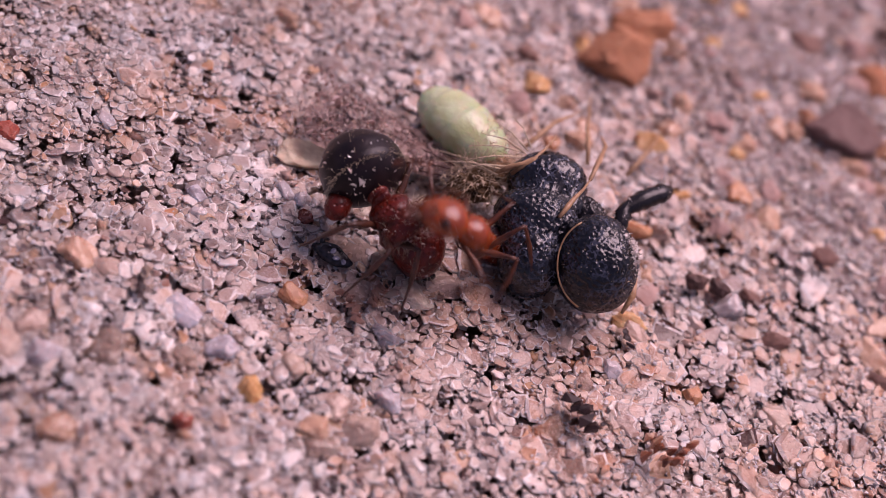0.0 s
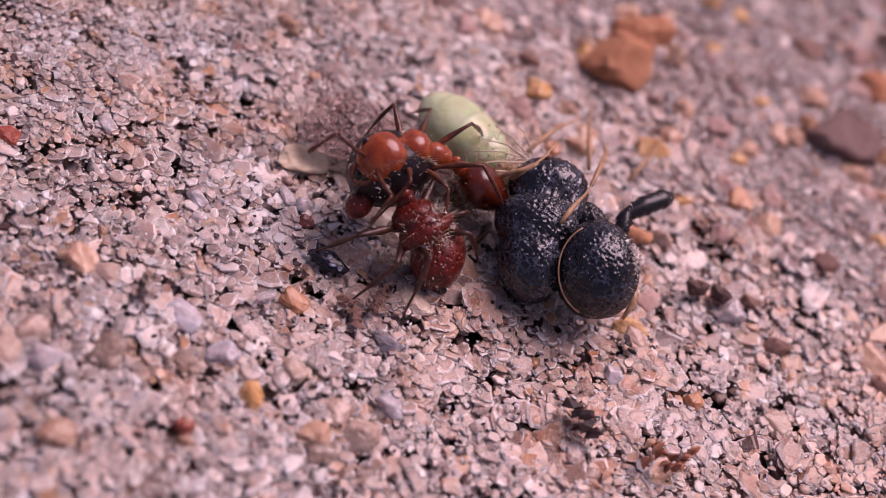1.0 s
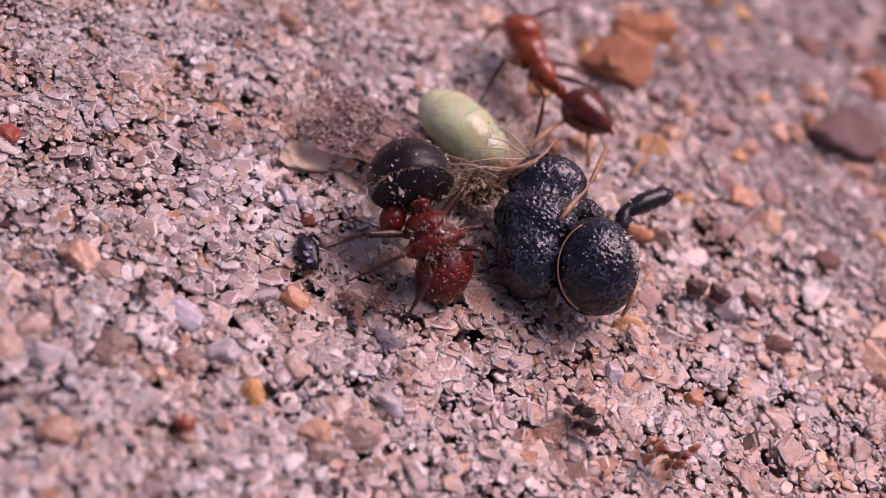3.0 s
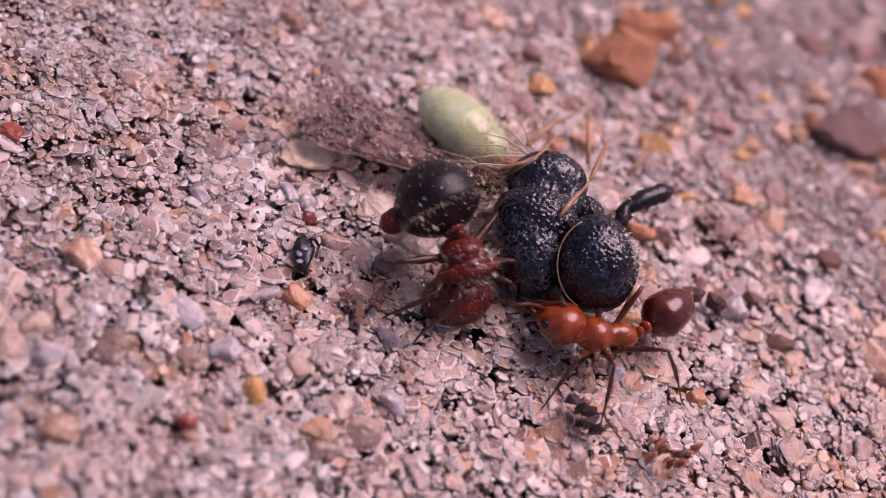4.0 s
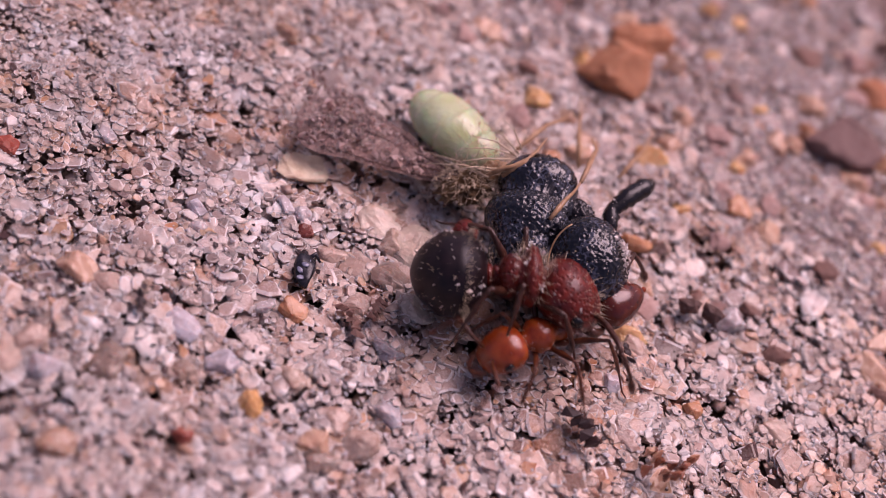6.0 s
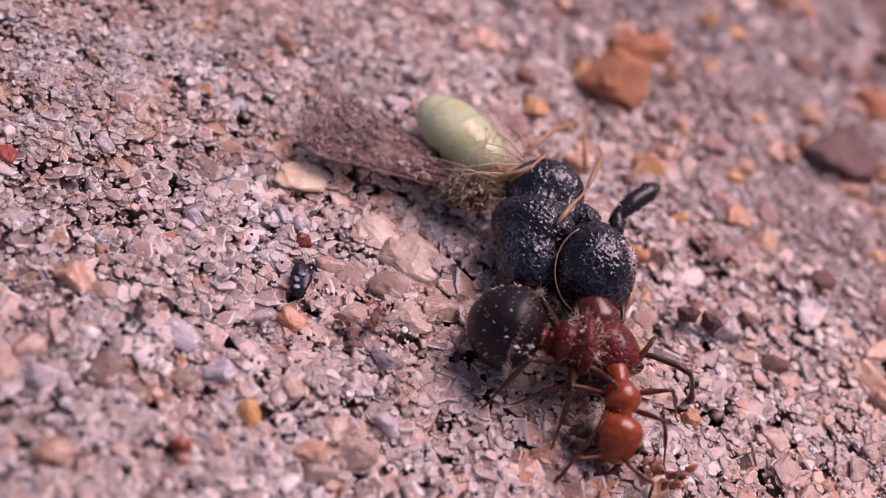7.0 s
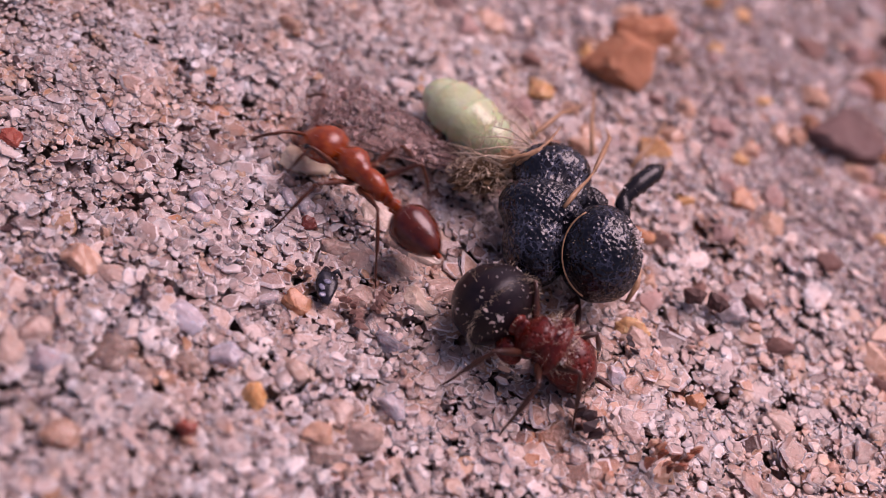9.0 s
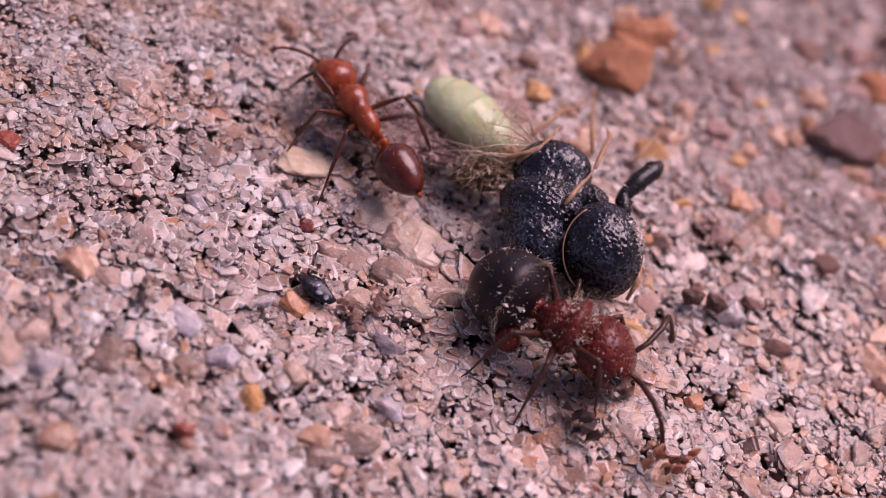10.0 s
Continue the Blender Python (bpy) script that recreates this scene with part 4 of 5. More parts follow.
# ---- loose bits that get pushed about ----
def make_crumb():
    ob = thing("dark_fragment", (0, 0, 0), "shiny black insect fragment lying on sand", "fragment")
    bm = bmesh.new()
    loft(bm, [(-0.46, 0.16, 0, 0), (-0.45, 0.16, 0.08, 0.06), (-0.25, 0.17, 0.2, 0.13), (0.0, 0.16, 0.24, 0.15), (0.24, 0.13, 0.19, 0.12), (0.42, 0.1, 0.08, 0.07), (0.43, 0.1, 0, 0)], 14)
    for v in bm.verts:
        v.co += Vector((noise.noise(v.co * 5), noise.noise(v.co * 5 + Vector((3, 0, 0))), noise.noise(v.co * 5 + Vector((0, 3, 0))))) * 0.09
    part("shell", bm, BLACK, ob)
    bm = bmesh.new()
    tube(bm, [(-0.3, 0.05, 0.15), (-0.42, 0.18, 0.22), (-0.3, 0.32, 0.12)], [0.07, 0.06, 0.03], 7)
    part("limb", bm, BLACK, ob)
    rnd = random.Random(8)
    # bluish chips put pale glints into the shell's colour
    for k in range(6):
        bm = bmesh.new()
        ball(bm, (0, 0, 0), (0.09, 0.06, 0.02), 2, 0.3, 2)
        chip = part("scale", bm, BLUEGLINT, ob, "bluish glossy chip standing in for a glint")
        x, y = rnd.uniform(-0.3, 0.3), rnd.uniform(-0.13, 0.13)
        chip.matrix_basis = pose(x * MM, y * MM, (0.3 - 0.6 * abs(x) * 0.3 - 1.6 * y * y) * MM, -60 * y, 30 * x, rnd.uniform(0, 180))
    return ob


crumb = make_crumb()


def make_seed(name):
    bm = bmesh.new()
    egg(bm, 0.6, 0.2, 0.18, 0.45, -0.3, 0.16, 9, 9, 0.55)
    for v in bm.verts:
        v.co += Vector((noise.noise(v.co * 4), noise.noise(v.co * 4 + Vector((5, 0, 0))), 0)) * 0.12
        v.co *= 1 + 0.22 * noise.noise(v.co * 9)
    return tagged(part(name, bm, SEEDBROWN, smooth=False), "dark brown oval seed lying on sand", "seed", "seeds on the sand")


seed_a, seed_b = make_seed("seed"), make_seed("seed")


# ---- the sand: thousands of grains ----
def scatter(seed, tries, rmin, rmax, fill, taken, voids=()):
    """Throws grains on the plan until they touch; finer towards one side."""
    rng = np.random.default_rng(seed)
    cell = 0.6
    cells = {}
    out = []

    def put(x, y, r):
        cells.setdefault((int(x // cell), int(y // cell)), []).append((x, y, r))

    for x, y, r in taken:
        n = int(r // cell) + 1
        for i in range(-n, n + 1):
            for j in range(-n, n + 1):
                cells.setdefault((int(x // cell) + i, int(y // cell) + j), []).append((x, y, r))
    holes = {}
    for x, y, r in voids:
        holes.setdefault((int(x // cell), int(y // cell)), []).append((x, y, r))
    us = rng.random((tries, 4))
    for ux, uy, ur, _ in us:
        # a slanted strip of ground in front of the lens
        p, q = -13.5 + 27 * ux, -9.5 + 19.5 * uy
        x, y = 0.85 * p - 0.5 * q + 0.6, 0.5 * p + 0.85 * q + 1.8
        fine = min(1.0, max(0.0, (-x - 4.5 + 0.5 * y) / 5.0))
        patch = 0.5 + 0.5 * math.sin(0.9 * x + 1.7) * math.sin(0.8 * y + 0.5)
        r = (rmin + (rmax - rmin) * ur ** 2.2) * (1 - 0.45 * fine) * (0.8 + 0.45 * patch)
        ci, cj = int(x // cell), int(y // cell)
        ok = True
        for i in (-1, 0, 1):
            for j in (-1, 0, 1):
                for px, py, pr in cells.get((ci + i, cj + j), ()):
                    if (px - x) ** 2 + (py - y) ** 2 < (fill * (pr + r)) ** 2:
                        ok = False
                        break
                if not ok:
                    break
            if not ok:
                break
        if ok and any((px - x) ** 2 + (py - y) ** 2 < (pr + 1.02 * r) ** 2 for i in (-1, 0, 1) for j in (-1, 0, 1)
                      for px, py, pr in holes.get((ci + i, cj + j), ())):
            ok = False
        if ok:
            put(x, y, r)
            out.append((x, y, r))
    return np.array(out)


def joined_grains(name, spots, lift, rng, label, chips, mats=None):
    """All grains of a layer as one mesh, each turned and stretched by chance."""
    vs, fs, sm, mi, base = [], [], [], [], 0
    for x, y, r in spots:
        chip = rng.random() < chips
        shape = CHIPS[rng.integers(len(CHIPS))] if chip else FLAKES[rng.integers(len(FLAKES))]
        tilt, way, spin = rng.normal() * 0.08, rng.random() * 6.28, rng.random() * 3.14
        w, c = math.cos(spin), math.sin(spin)
        a, b = tilt * math.cos(way), tilt * math.sin(way)
        n = math.sqrt(w * w + a * a + b * b + c * c)
        w, a, b, c = w / n, a / n, b / n, c / n
        m = np.array([[1 - 2 * (b * b + c * c), 2 * (a * b - c * w), 2 * (a * c + b * w)],
                      [2 * (a * b + c * w), 1 - 2 * (a * a + c * c), 2 * (b * c - a * w)],
                      [2 * (a * c - b * w), 2 * (b * c + a * w), 1 - 2 * (a * a + b * b)]])
        stretch = np.array([rng.uniform(1.0, 1.5), rng.uniform(0.8, 1.15), rng.uniform(0.4, 0.6) * min(1.0, 0.22 / r)]) * r * 1.3
        v = (shape[0] * stretch) @ m.T + np.array([x, y, height(x, y) + lift + rng.normal() * 0.035 - 0.62 * stretch[2]])
        vs.append(v)
        fs.append(shape[1] + base)
        sm.append(np.full(len(shape[1]), rng.random() < 0.12))
        # darker mauve grains take a larger share towards the far right
        share = 0.02 + 0.85 * min(1.0, max(0.0, (0.5 * x + y - 6.0) / 5.0))
        dark = int(rng.random() < share)
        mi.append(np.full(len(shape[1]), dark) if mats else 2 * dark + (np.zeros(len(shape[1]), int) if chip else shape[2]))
        base += len(v)
    v, f, s = np.concatenate(vs) * MM, np.concatenate(fs), np.concatenate(sm)
    me = bpy.data.meshes.new(name)
    me.vertices.add(len(v))
    me.vertices.foreach_set("co", v.ravel())
    me.loops.add(f.size)
    me.loops.foreach_set("vertex_index", f.ravel())
    me.polygons.add(len(f))
    me.polygons.foreach_set("loop_start", np.arange(0, f.size, 3))
    me.polygons.foreach_set("loop_total", np.full(len(f), 3))
    me.polygons.foreach_set("use_smooth", s)
    me.polygons.foreach_set("material_index", np.concatenate(mi))
    me.update(calc_edges=True)
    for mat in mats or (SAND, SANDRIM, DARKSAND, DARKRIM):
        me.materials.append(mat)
    ob = tagged(new(name, me), label, kind="stuff")
    ob.parent = ground
    return ob


def lay_sand():
    # crooked gaps between the grains, more of them where the sand is fine
    gap_rnd = random.Random(21)
    gaps = []
    for _ in range(3900):
        p, q = gap_rnd.uniform(-13.5, 13.5), gap_rnd.uniform(-9.5, 10)
        x, y = 0.85 * p - 0.5 * q + 0.6, 0.5 * p + 0.85 * q + 1.8
        if noise.noise(Vector((x * 0.9, y * 0.9, 3))) < gap_rnd.uniform(-0.4, 0.3) or y > 3.0 + 2.5 * gap_rnd.random():
            continue
        a = gap_rnd.uniform(0, 6.3)
        for _ in range(gap_rnd.randint(1, 4)):
            gaps.append((x, y, gap_rnd.uniform(0.0, 0.05)))
            x, y, a = x + 0.12 * math.cos(a), y + 0.12 * math.sin(a), a + gap_rnd.uniform(-1, 1)
    broad = scatter(4, 1100, 0.20, 0.38, 0.9, placed)
    kept = placed + [tuple(g) for g in broad]
    large = scatter(5, 170000, 0.09, 0.29, 0.48, kept, gaps)
    kept += [tuple(g) for g in large]
    small = scatter(7, 46000, 0.04, 0.085, 0.6, kept, gaps)
    top = np.concatenate([broad, large, small])
    rng = np.random.default_rng(8)
    # the larger grains round the insects are pieces of their own
    near = [k for k, (x, y, r) in enumerate(top) if abs(x - 0.3) < 5.2 and abs(y + 0.6) < 4.2 and r > 0.14]
    near = sorted(near, key=lambda k: -top[k][2])[:290]
    shapes = []
    for s in FLAKES:
        bm = shape_bm(s)
        ob_me = bpy.data.meshes.new("sand_grain")
        for v in bm.verts:
            v.co *= MM
        bm.to_mesh(ob_me)
        bm.free()
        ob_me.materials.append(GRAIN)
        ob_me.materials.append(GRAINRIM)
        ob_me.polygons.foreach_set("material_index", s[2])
        shapes.append(ob_me)
    for k in near:
        x, y, r = top[k]
        ob = new("sand_grain", shapes[rng.integers(len(shapes))])
        ob.parent = ground
        wide = np.array([rng.uniform(1.0, 1.4), rng.uniform(0.8, 1.1), rng.uniform(0.4, 0.6) * min(1.0, 0.22 / r)]) * r * 1.25
        ob.matrix_basis = pose(x * MM, y * MM, (float(height(x, y)) + rng.normal() * 0.03 - 0.6 * wide[2]) * MM, rng.normal() * 7, rng.normal() * 7, rng.random() * 360)
        ob.scale = wide
    rest = np.delete(top, near, 0)
    joined_grains("sand_grains", rest, 0.0, rng, "loose angular quartz sand grains", 0.2)
    under = scatter(6, 14000, 0.15, 0.30, 0.92, [])
    joined_grains("sand_bed", under, -0.22, rng, "lower layer of quartz sand grains", 1.0)

    # pale splinters strewn on top as painted sparkle, with dark flecks among them
    splinters = scatter(9, 6000, 0.025, 0.055, 0.9, placed)
    joined_grains("quartz_splinters", splinters, 0.06, rng, "tiny pale splinters painted as sparkle on the sand", 1.0, (CLEAR, CLEAR))
    flecks = [f for f in scatter(12, 4400, 0.03, 0.065, 0.9, placed) if noise.noise(Vector((f[0] * 0.7, f[1] * 0.7, 9))) > -0.12]
    joined_grains("dark_flecks", flecks, 0.04, rng, "tiny dark mineral flecks", 1.0, (SLIVER, BROWN))


lay_sand()


# ---- what moves ----
def frame_of(at, ahead, up=(0, 0, 1)):
    x = Vector(ahead).normalized()
    y = Vector(up).cross(x).normalized()
    m = Matrix((x, y, x.cross(y))).transposed().to_4x4()
    m.translation = Vector(at) * MM
    return m


def ant_walk(a, rows, beat, swing):
    """Rows: seconds, then the middle of gaster, trunk and head in mm."""
    body, head, gaster = [], [], []
    a.poses = {}
    for t, g, m, h in rows:
        g, m, h = Vector(g), Vector(m), Vector(h)
        ahead = ((h - m).normalized() * 0.6 + (m - g).normalized()).normalized()
        pm = frame_of(m, ahead)
        inv = pm.to_3x3().inverted()
        body.append((t, pm))
        dh = inv @ (h - m) - a.neck
        dh.x = max(dh.x, 0.25)
        head.append((t, frame_of(a.neck, dh)))
        dg = a.waist - inv @ (g - m)
        dg.x = max(dg.x, 0.25)
        gaster.append((t, frame_of(a.waist, dg)))
        # shift the whole body so that its ends lie where they should
        gm = a.waist - dg.normalized() * a.back
        hm = a.neck + dh.normalized() * a.front
        r3 = pm.to_3x3()
        off = ((g - m) - r3 @ gm) * 0.62 + ((h - m) - r3 @ hm) * 0.2
        off.z *= 0.3
        pm.translation += off * MM
        a.poses[round(t, 2)] = pm @ gaster[-1][1]
    walk(a.root, body)
    walk(a.head, head)
    walk(a.gaster, gaster)
    step_feet(a, beat, swing)


def pose_at(ob, t):
    """The pose to which a keyed thing's curves take it at t seconds."""
    got = {}
    keys = ob.animation_data
    for c in keys.action.layers[0].strips[0].channelbag(keys.action_slot).fcurves:
        got[c.data_path, c.array_index] = c.evaluate(1 + t * FPS)
    at = Vector([got["location", k] for k in range(3)])
    turn = Quaternion([got["rotation_quaternion", k] for k in range(4)]).normalized()
    return Matrix.LocRotScale(at, turn, None)


def step_feet(a, beat, reach):
    """Feet stand where they were put down until the body has moved on, then step ahead; thigh and shin follow."""
    poses = [pose_at(a.root, k / 10) for k in range(101)]
    for leg, low, hip, thigh, shin, turn, phase in a.legs:
        keys, low_keys, foot = [], [], None
        for k, m in enumerate(poses):
            at = m.translation / MM
            ahead = poses[min(k + 2, 100)].translation / MM - at
            away = Matrix.Rotation(radians(turn), 3, "Z") @ Vector((reach * (thigh + shin), 0, 0))
            best = m.to_3x3() @ (hip + away) + at
            best += ahead * (0.5 if ahead.length < 1.2 else 0.6 / ahead.length)
            best.z = max(float(height(best.x, best.y)) + 0.05, at.z - (1.0 if at.z > 1.3 else 9.0))
            due = (k % beat) == phase * (beat // 2)
            if foot is None or (foot - best).length > (0.35 if due else 0.9):
                foot = best
            q = m.to_3x3().inverted() @ (foot - at) - hip
            d = min(max(q.length, shin - thigh + 0.1), 0.985 * (thigh + shin))
            flat = math.hypot(q.x, q.y)
            rise = math.atan2(q.z, flat) + math.acos((thigh ** 2 + d * d - shin ** 2) / (2 * thigh * d))
            knee = math.pi - math.acos((thigh ** 2 + shin ** 2 - d * d) / (2 * thigh * shin))
            aim_z = math.degrees(math.atan2(q.y, q.x))
            aim_z = turn + max(-55.0, min(55.0, (aim_z - turn + 180) % 360 - 180))
            keys.append((k / 10, pose(hip.x * MM, hip.y * MM, hip.z * MM, 0, -math.degrees(rise), aim_z)))
            low_keys.append((k / 10, pose(thigh * MM, 0, 0, 0, math.degrees(knee), 0)))
        walk(leg, keys)
        walk(low, low_keys)


def motions():
    ant_walk(red_ant, [
        (0, (0.853, 0.095, 1), (0.58, -0.354, 1.6), (0.267, -0.453, 1.8)),
        (0.2, (1.05, 0.448, 1.2), (0.568, 0.351, 1.8), (-0.111, 0.849, 1.9)),
        (0.4, (0.822, 1.012, 0.8), (-0.151, 0.677, 1.8), (-1.324, 0.095, 2)),
        (0.6, (0.874, 1.359, 0.7), (-0.207, 0.809, 1.9), (-1.796, 0.689, 2)),
        (0.8, (0.79, 1.853, 1), (-0.222, 1.114, 1.9), (-1.339, 0.696, 2)),
        (1, (0.116, 1.331, 1.2), (-1.281, 0.784, 2), (-2.137, -0.256, 2.1)),
        (1.2, (0.814, 1.306, 1.8), (-0.213, 1.218, 2.2), (-1.113, 0.75, 2.1)),
        (1.4, (1.036, 1.592, 2), (0.202, 1.647, 2.2), (-0.572, 1.977, 2.1)),
        (1.5, (0.943, 1.719, 2), (0.214, 1.746, 2.2), (-0.543, 1.621, 2.1)),
        (1.6, (1.046, 1.749, 2), (0.41, 1.742, 2.2), (-0.326, 1.515, 2.1)),
        (1.8, (1.561, 1.971, 2), (0.169, 2.489, 2.1), (-1.003, 3.203, 2)),
        (2, (1.27, 2.409, 2), (-0.527, 2.978, 2), (-1.939, 3.349, 1.8)),
        (2.2, (0.256, 1.855, 2.7), (-0.73, 3.347, 2.1), (-1.448, 4.731, 1.4)),
        (2.4, (0.057, 3.51, 2.6), (-1.157, 4.486, 1.9), (-2.138, 5.042, 1.1)),
        (2.5, (0.587, 3.041, 2.6), (-0.61, 4.291, 1.9), (-1.761, 5.245, 1.1)),
        (2.6, (0.141, 5.077, 1.6), (-1.17, 4.486, 1.6), (-2.799, 4.433, 1.3)),
        (2.7, (0.809, 4.626, 1.6), (-0.976, 3.888, 1.8), (-2.597, 4.151, 1.5)),
        (2.9, (1.204, 4.811, 1.3), (-0.147, 4.975, 1.4), (-1.181, 5.807, 1.2)),
        (3.1, (1.681, 4.789, 1), (1.116, 5.92, 1), (1.052, 7.677, 0.8)),
        (3.3, (2.587, 5.793, 0.8), (3.446, 6.58, 0.8), (4.438, 7.118, 0.7)),
        (3.5, (4.464, 6.159, 0.8), (5.365, 5.269, 0.8), (5.913, 4.09, 0.7)),
        (3.65, (5.609, 4.204, 0.8), (5.721, 2.818, 0.8), (5.418, 1.6, 0.7)),
        (3.8, (5.685, 2.043, 0.8), (5.287, 0.808, 0.8), (4.703, -0.247, 0.7)),
        (3.9, (5.234, 0.667, 0.8), (4.09, -0.718, 0.8), (2.827, -0.963, 0.8)),
        (4, (4.976, 0.3, 0.8), (4.028, -0.758, 0.8), (2.994, -0.903, 0.8)),
        (4.2, (4.901, -0.529, 0.8), (3.48, -1.456, 0.8), (2.306, -1.704, 0.8)),
        (4.4, (3.87, -1.337, 0.8), (2.337, -1.944, 0.8), (1.117, -2.39, 0.8)),
        (4.5, (3.672, -1.297, 0.8), (2.199, -1.807, 0.85), (0.886, -2.113, 0.9)),
        (4.6, (3.843, -0.971, 0.8), (2.489, -0.972, 0.9), (1.32, -0.999, 1.1)),
        (4.8, (4.206, -0.608, 0.8), (3.201, -0.205, 0.9), (2.101, -0.192, 1.2)),
        (5, (3.677, -0.937, 0.8), (2.479, -0.829, 0.9), (1.105, -1.101, 1.1)),
        (5.2, (3.367, -0.724, 0.8), (2.405, -0.818, 0.9), (1.168, -0.972, 1.1)),
        (5.4, (3.548, -0.321, 0.8), (2.543, -0.846, 0.8), (1.513, -1.328, 0.9)),
        (5.5, (3.538, -0.387, 0.8), (2.477, -0.944, 0.8), (1.398, -1.471, 0.9)),
        (5.7, (3.591, -0.154, 0.8), (2.619, -0.798, 0.8), (1.592, -1.295, 0.9)),
        (6.2, (3.613, -0.031, 0.9), (3.283, -1.002, 0.9), (2.997, -1.932, 0.8)),
        (6.5, (3.53, -0.163, 0.9), (3.806, -1.116, 0.9), (4.014, -2.162, 0.8)),
        (6.8, (3.616, -0.532, 1), (4.019, -1.23, 1), (4.35, -1.935, 0.8)),
        (7, (3.689, -0.514, 1), (4.115, -1.199, 1), (4.41, -1.924, 0.8)),
        (7.2, (3.828, -0.013, 0.45), (4.167, -1.124, 1), (4.561, -1.828, 0.8)),
        (7.4, (3.95, 0.07, 0.45), (4.258, -0.808, 1), (4.606, -1.775, 0.8)),
        (7.5, (3.877, 0.093, 0.45), (4.399, -0.915, 1), (4.918, -1.78, 0.8)),
        (7.6, (3.103, 1.042, 0.45), (3.491, 0.197, 1), (4.331, 0.042, 0.8)),
        (7.7, (3.301, 1.315, 0.45), (3.787, 0.203, 1), (4.641, -0.615, 0.8)),
        (7.8, (3.673, 1.231, 0.45), (4.104, 0.379, 1), (5.087, -0.472, 0.8)),
        (7.85, (4.12, 1.125, 1), (4.508, 0.461, 1), (4.98, -0.496, 0.8)),
        (7.9, (5.073, 1.5, 1), (4.864, 0.568, 1), (4.723, -0.308, 0.9)),
        (8, (4.897, 0.522, 1), (4.286, 0.18, 1.2), (3.526, -0.167, 1.4)),
        (8.1, (5.082, 0.337, 1.2), (3.963, -0.118, 1.6), (2.82, -0.353, 1.8)),
        (8.2, (3.999, 0.757, 2), (2.446, 0.844, 2.4), (1.245, 0.824, 2.4)),
        (8.3, (2.956, 1.414, 2.2), (1.357, 1.024, 2.4), (0.077, 0.771, 2.2)),
        (8.4, (1.277, 0.625, 2.2), (-0.813, 0.246, 1.6), (-2.518, 0.248, 1)),
        (8.5, (0.528, 0.917, 1.4), (-1.685, 0.381, 1.1), (-3.412, 0.652, 0.8)),
        (8.6, (-1.219, 0.419, 0.9), (-3.437, -0.08, 0.8), (-4.76, -0.011, 0.7)),
        (8.8, (-1.435, -0.433, 0.9), (-3.378, 0.231, 0.9), (-5.028, 1.099, 0.7)),
        (9, (-0.724, -0.535, 0.9), (-2.498, 0.397, 0.9), (-3.924, 0.932, 0.7)),
        (9.2, (-0.283, -0.78, 0.9), (-1.762, 0.319, 0.9), (-2.881, 1.536, 0.7)),
        (9.35, (-0.35, -0.571, 0.9), (-1.604, 0.437, 0.9), (-2.608, 2.033, 0.7)),
        (9.5, (-0.536, -0.899, 0.9), (-1.905, 0.74, 0.9), (-2.841, 2.511, 0.7)),
        (9.6, (-1.07, -0.25, 0.9), (-2.306, 1.222, 0.9), (-3.348, 3.241, 0.7)),
        (9.8, (-1.72, 0.712, 0.9), (-3.021, 2.117, 0.9), (-4.254, 3.86, 0.7)),
        (10, (-1.507, 0.89, 0.9), (-3.353, 2.27, 0.9), (-4.711, 3.424, 0.7)),
    ], 4, 0.66)
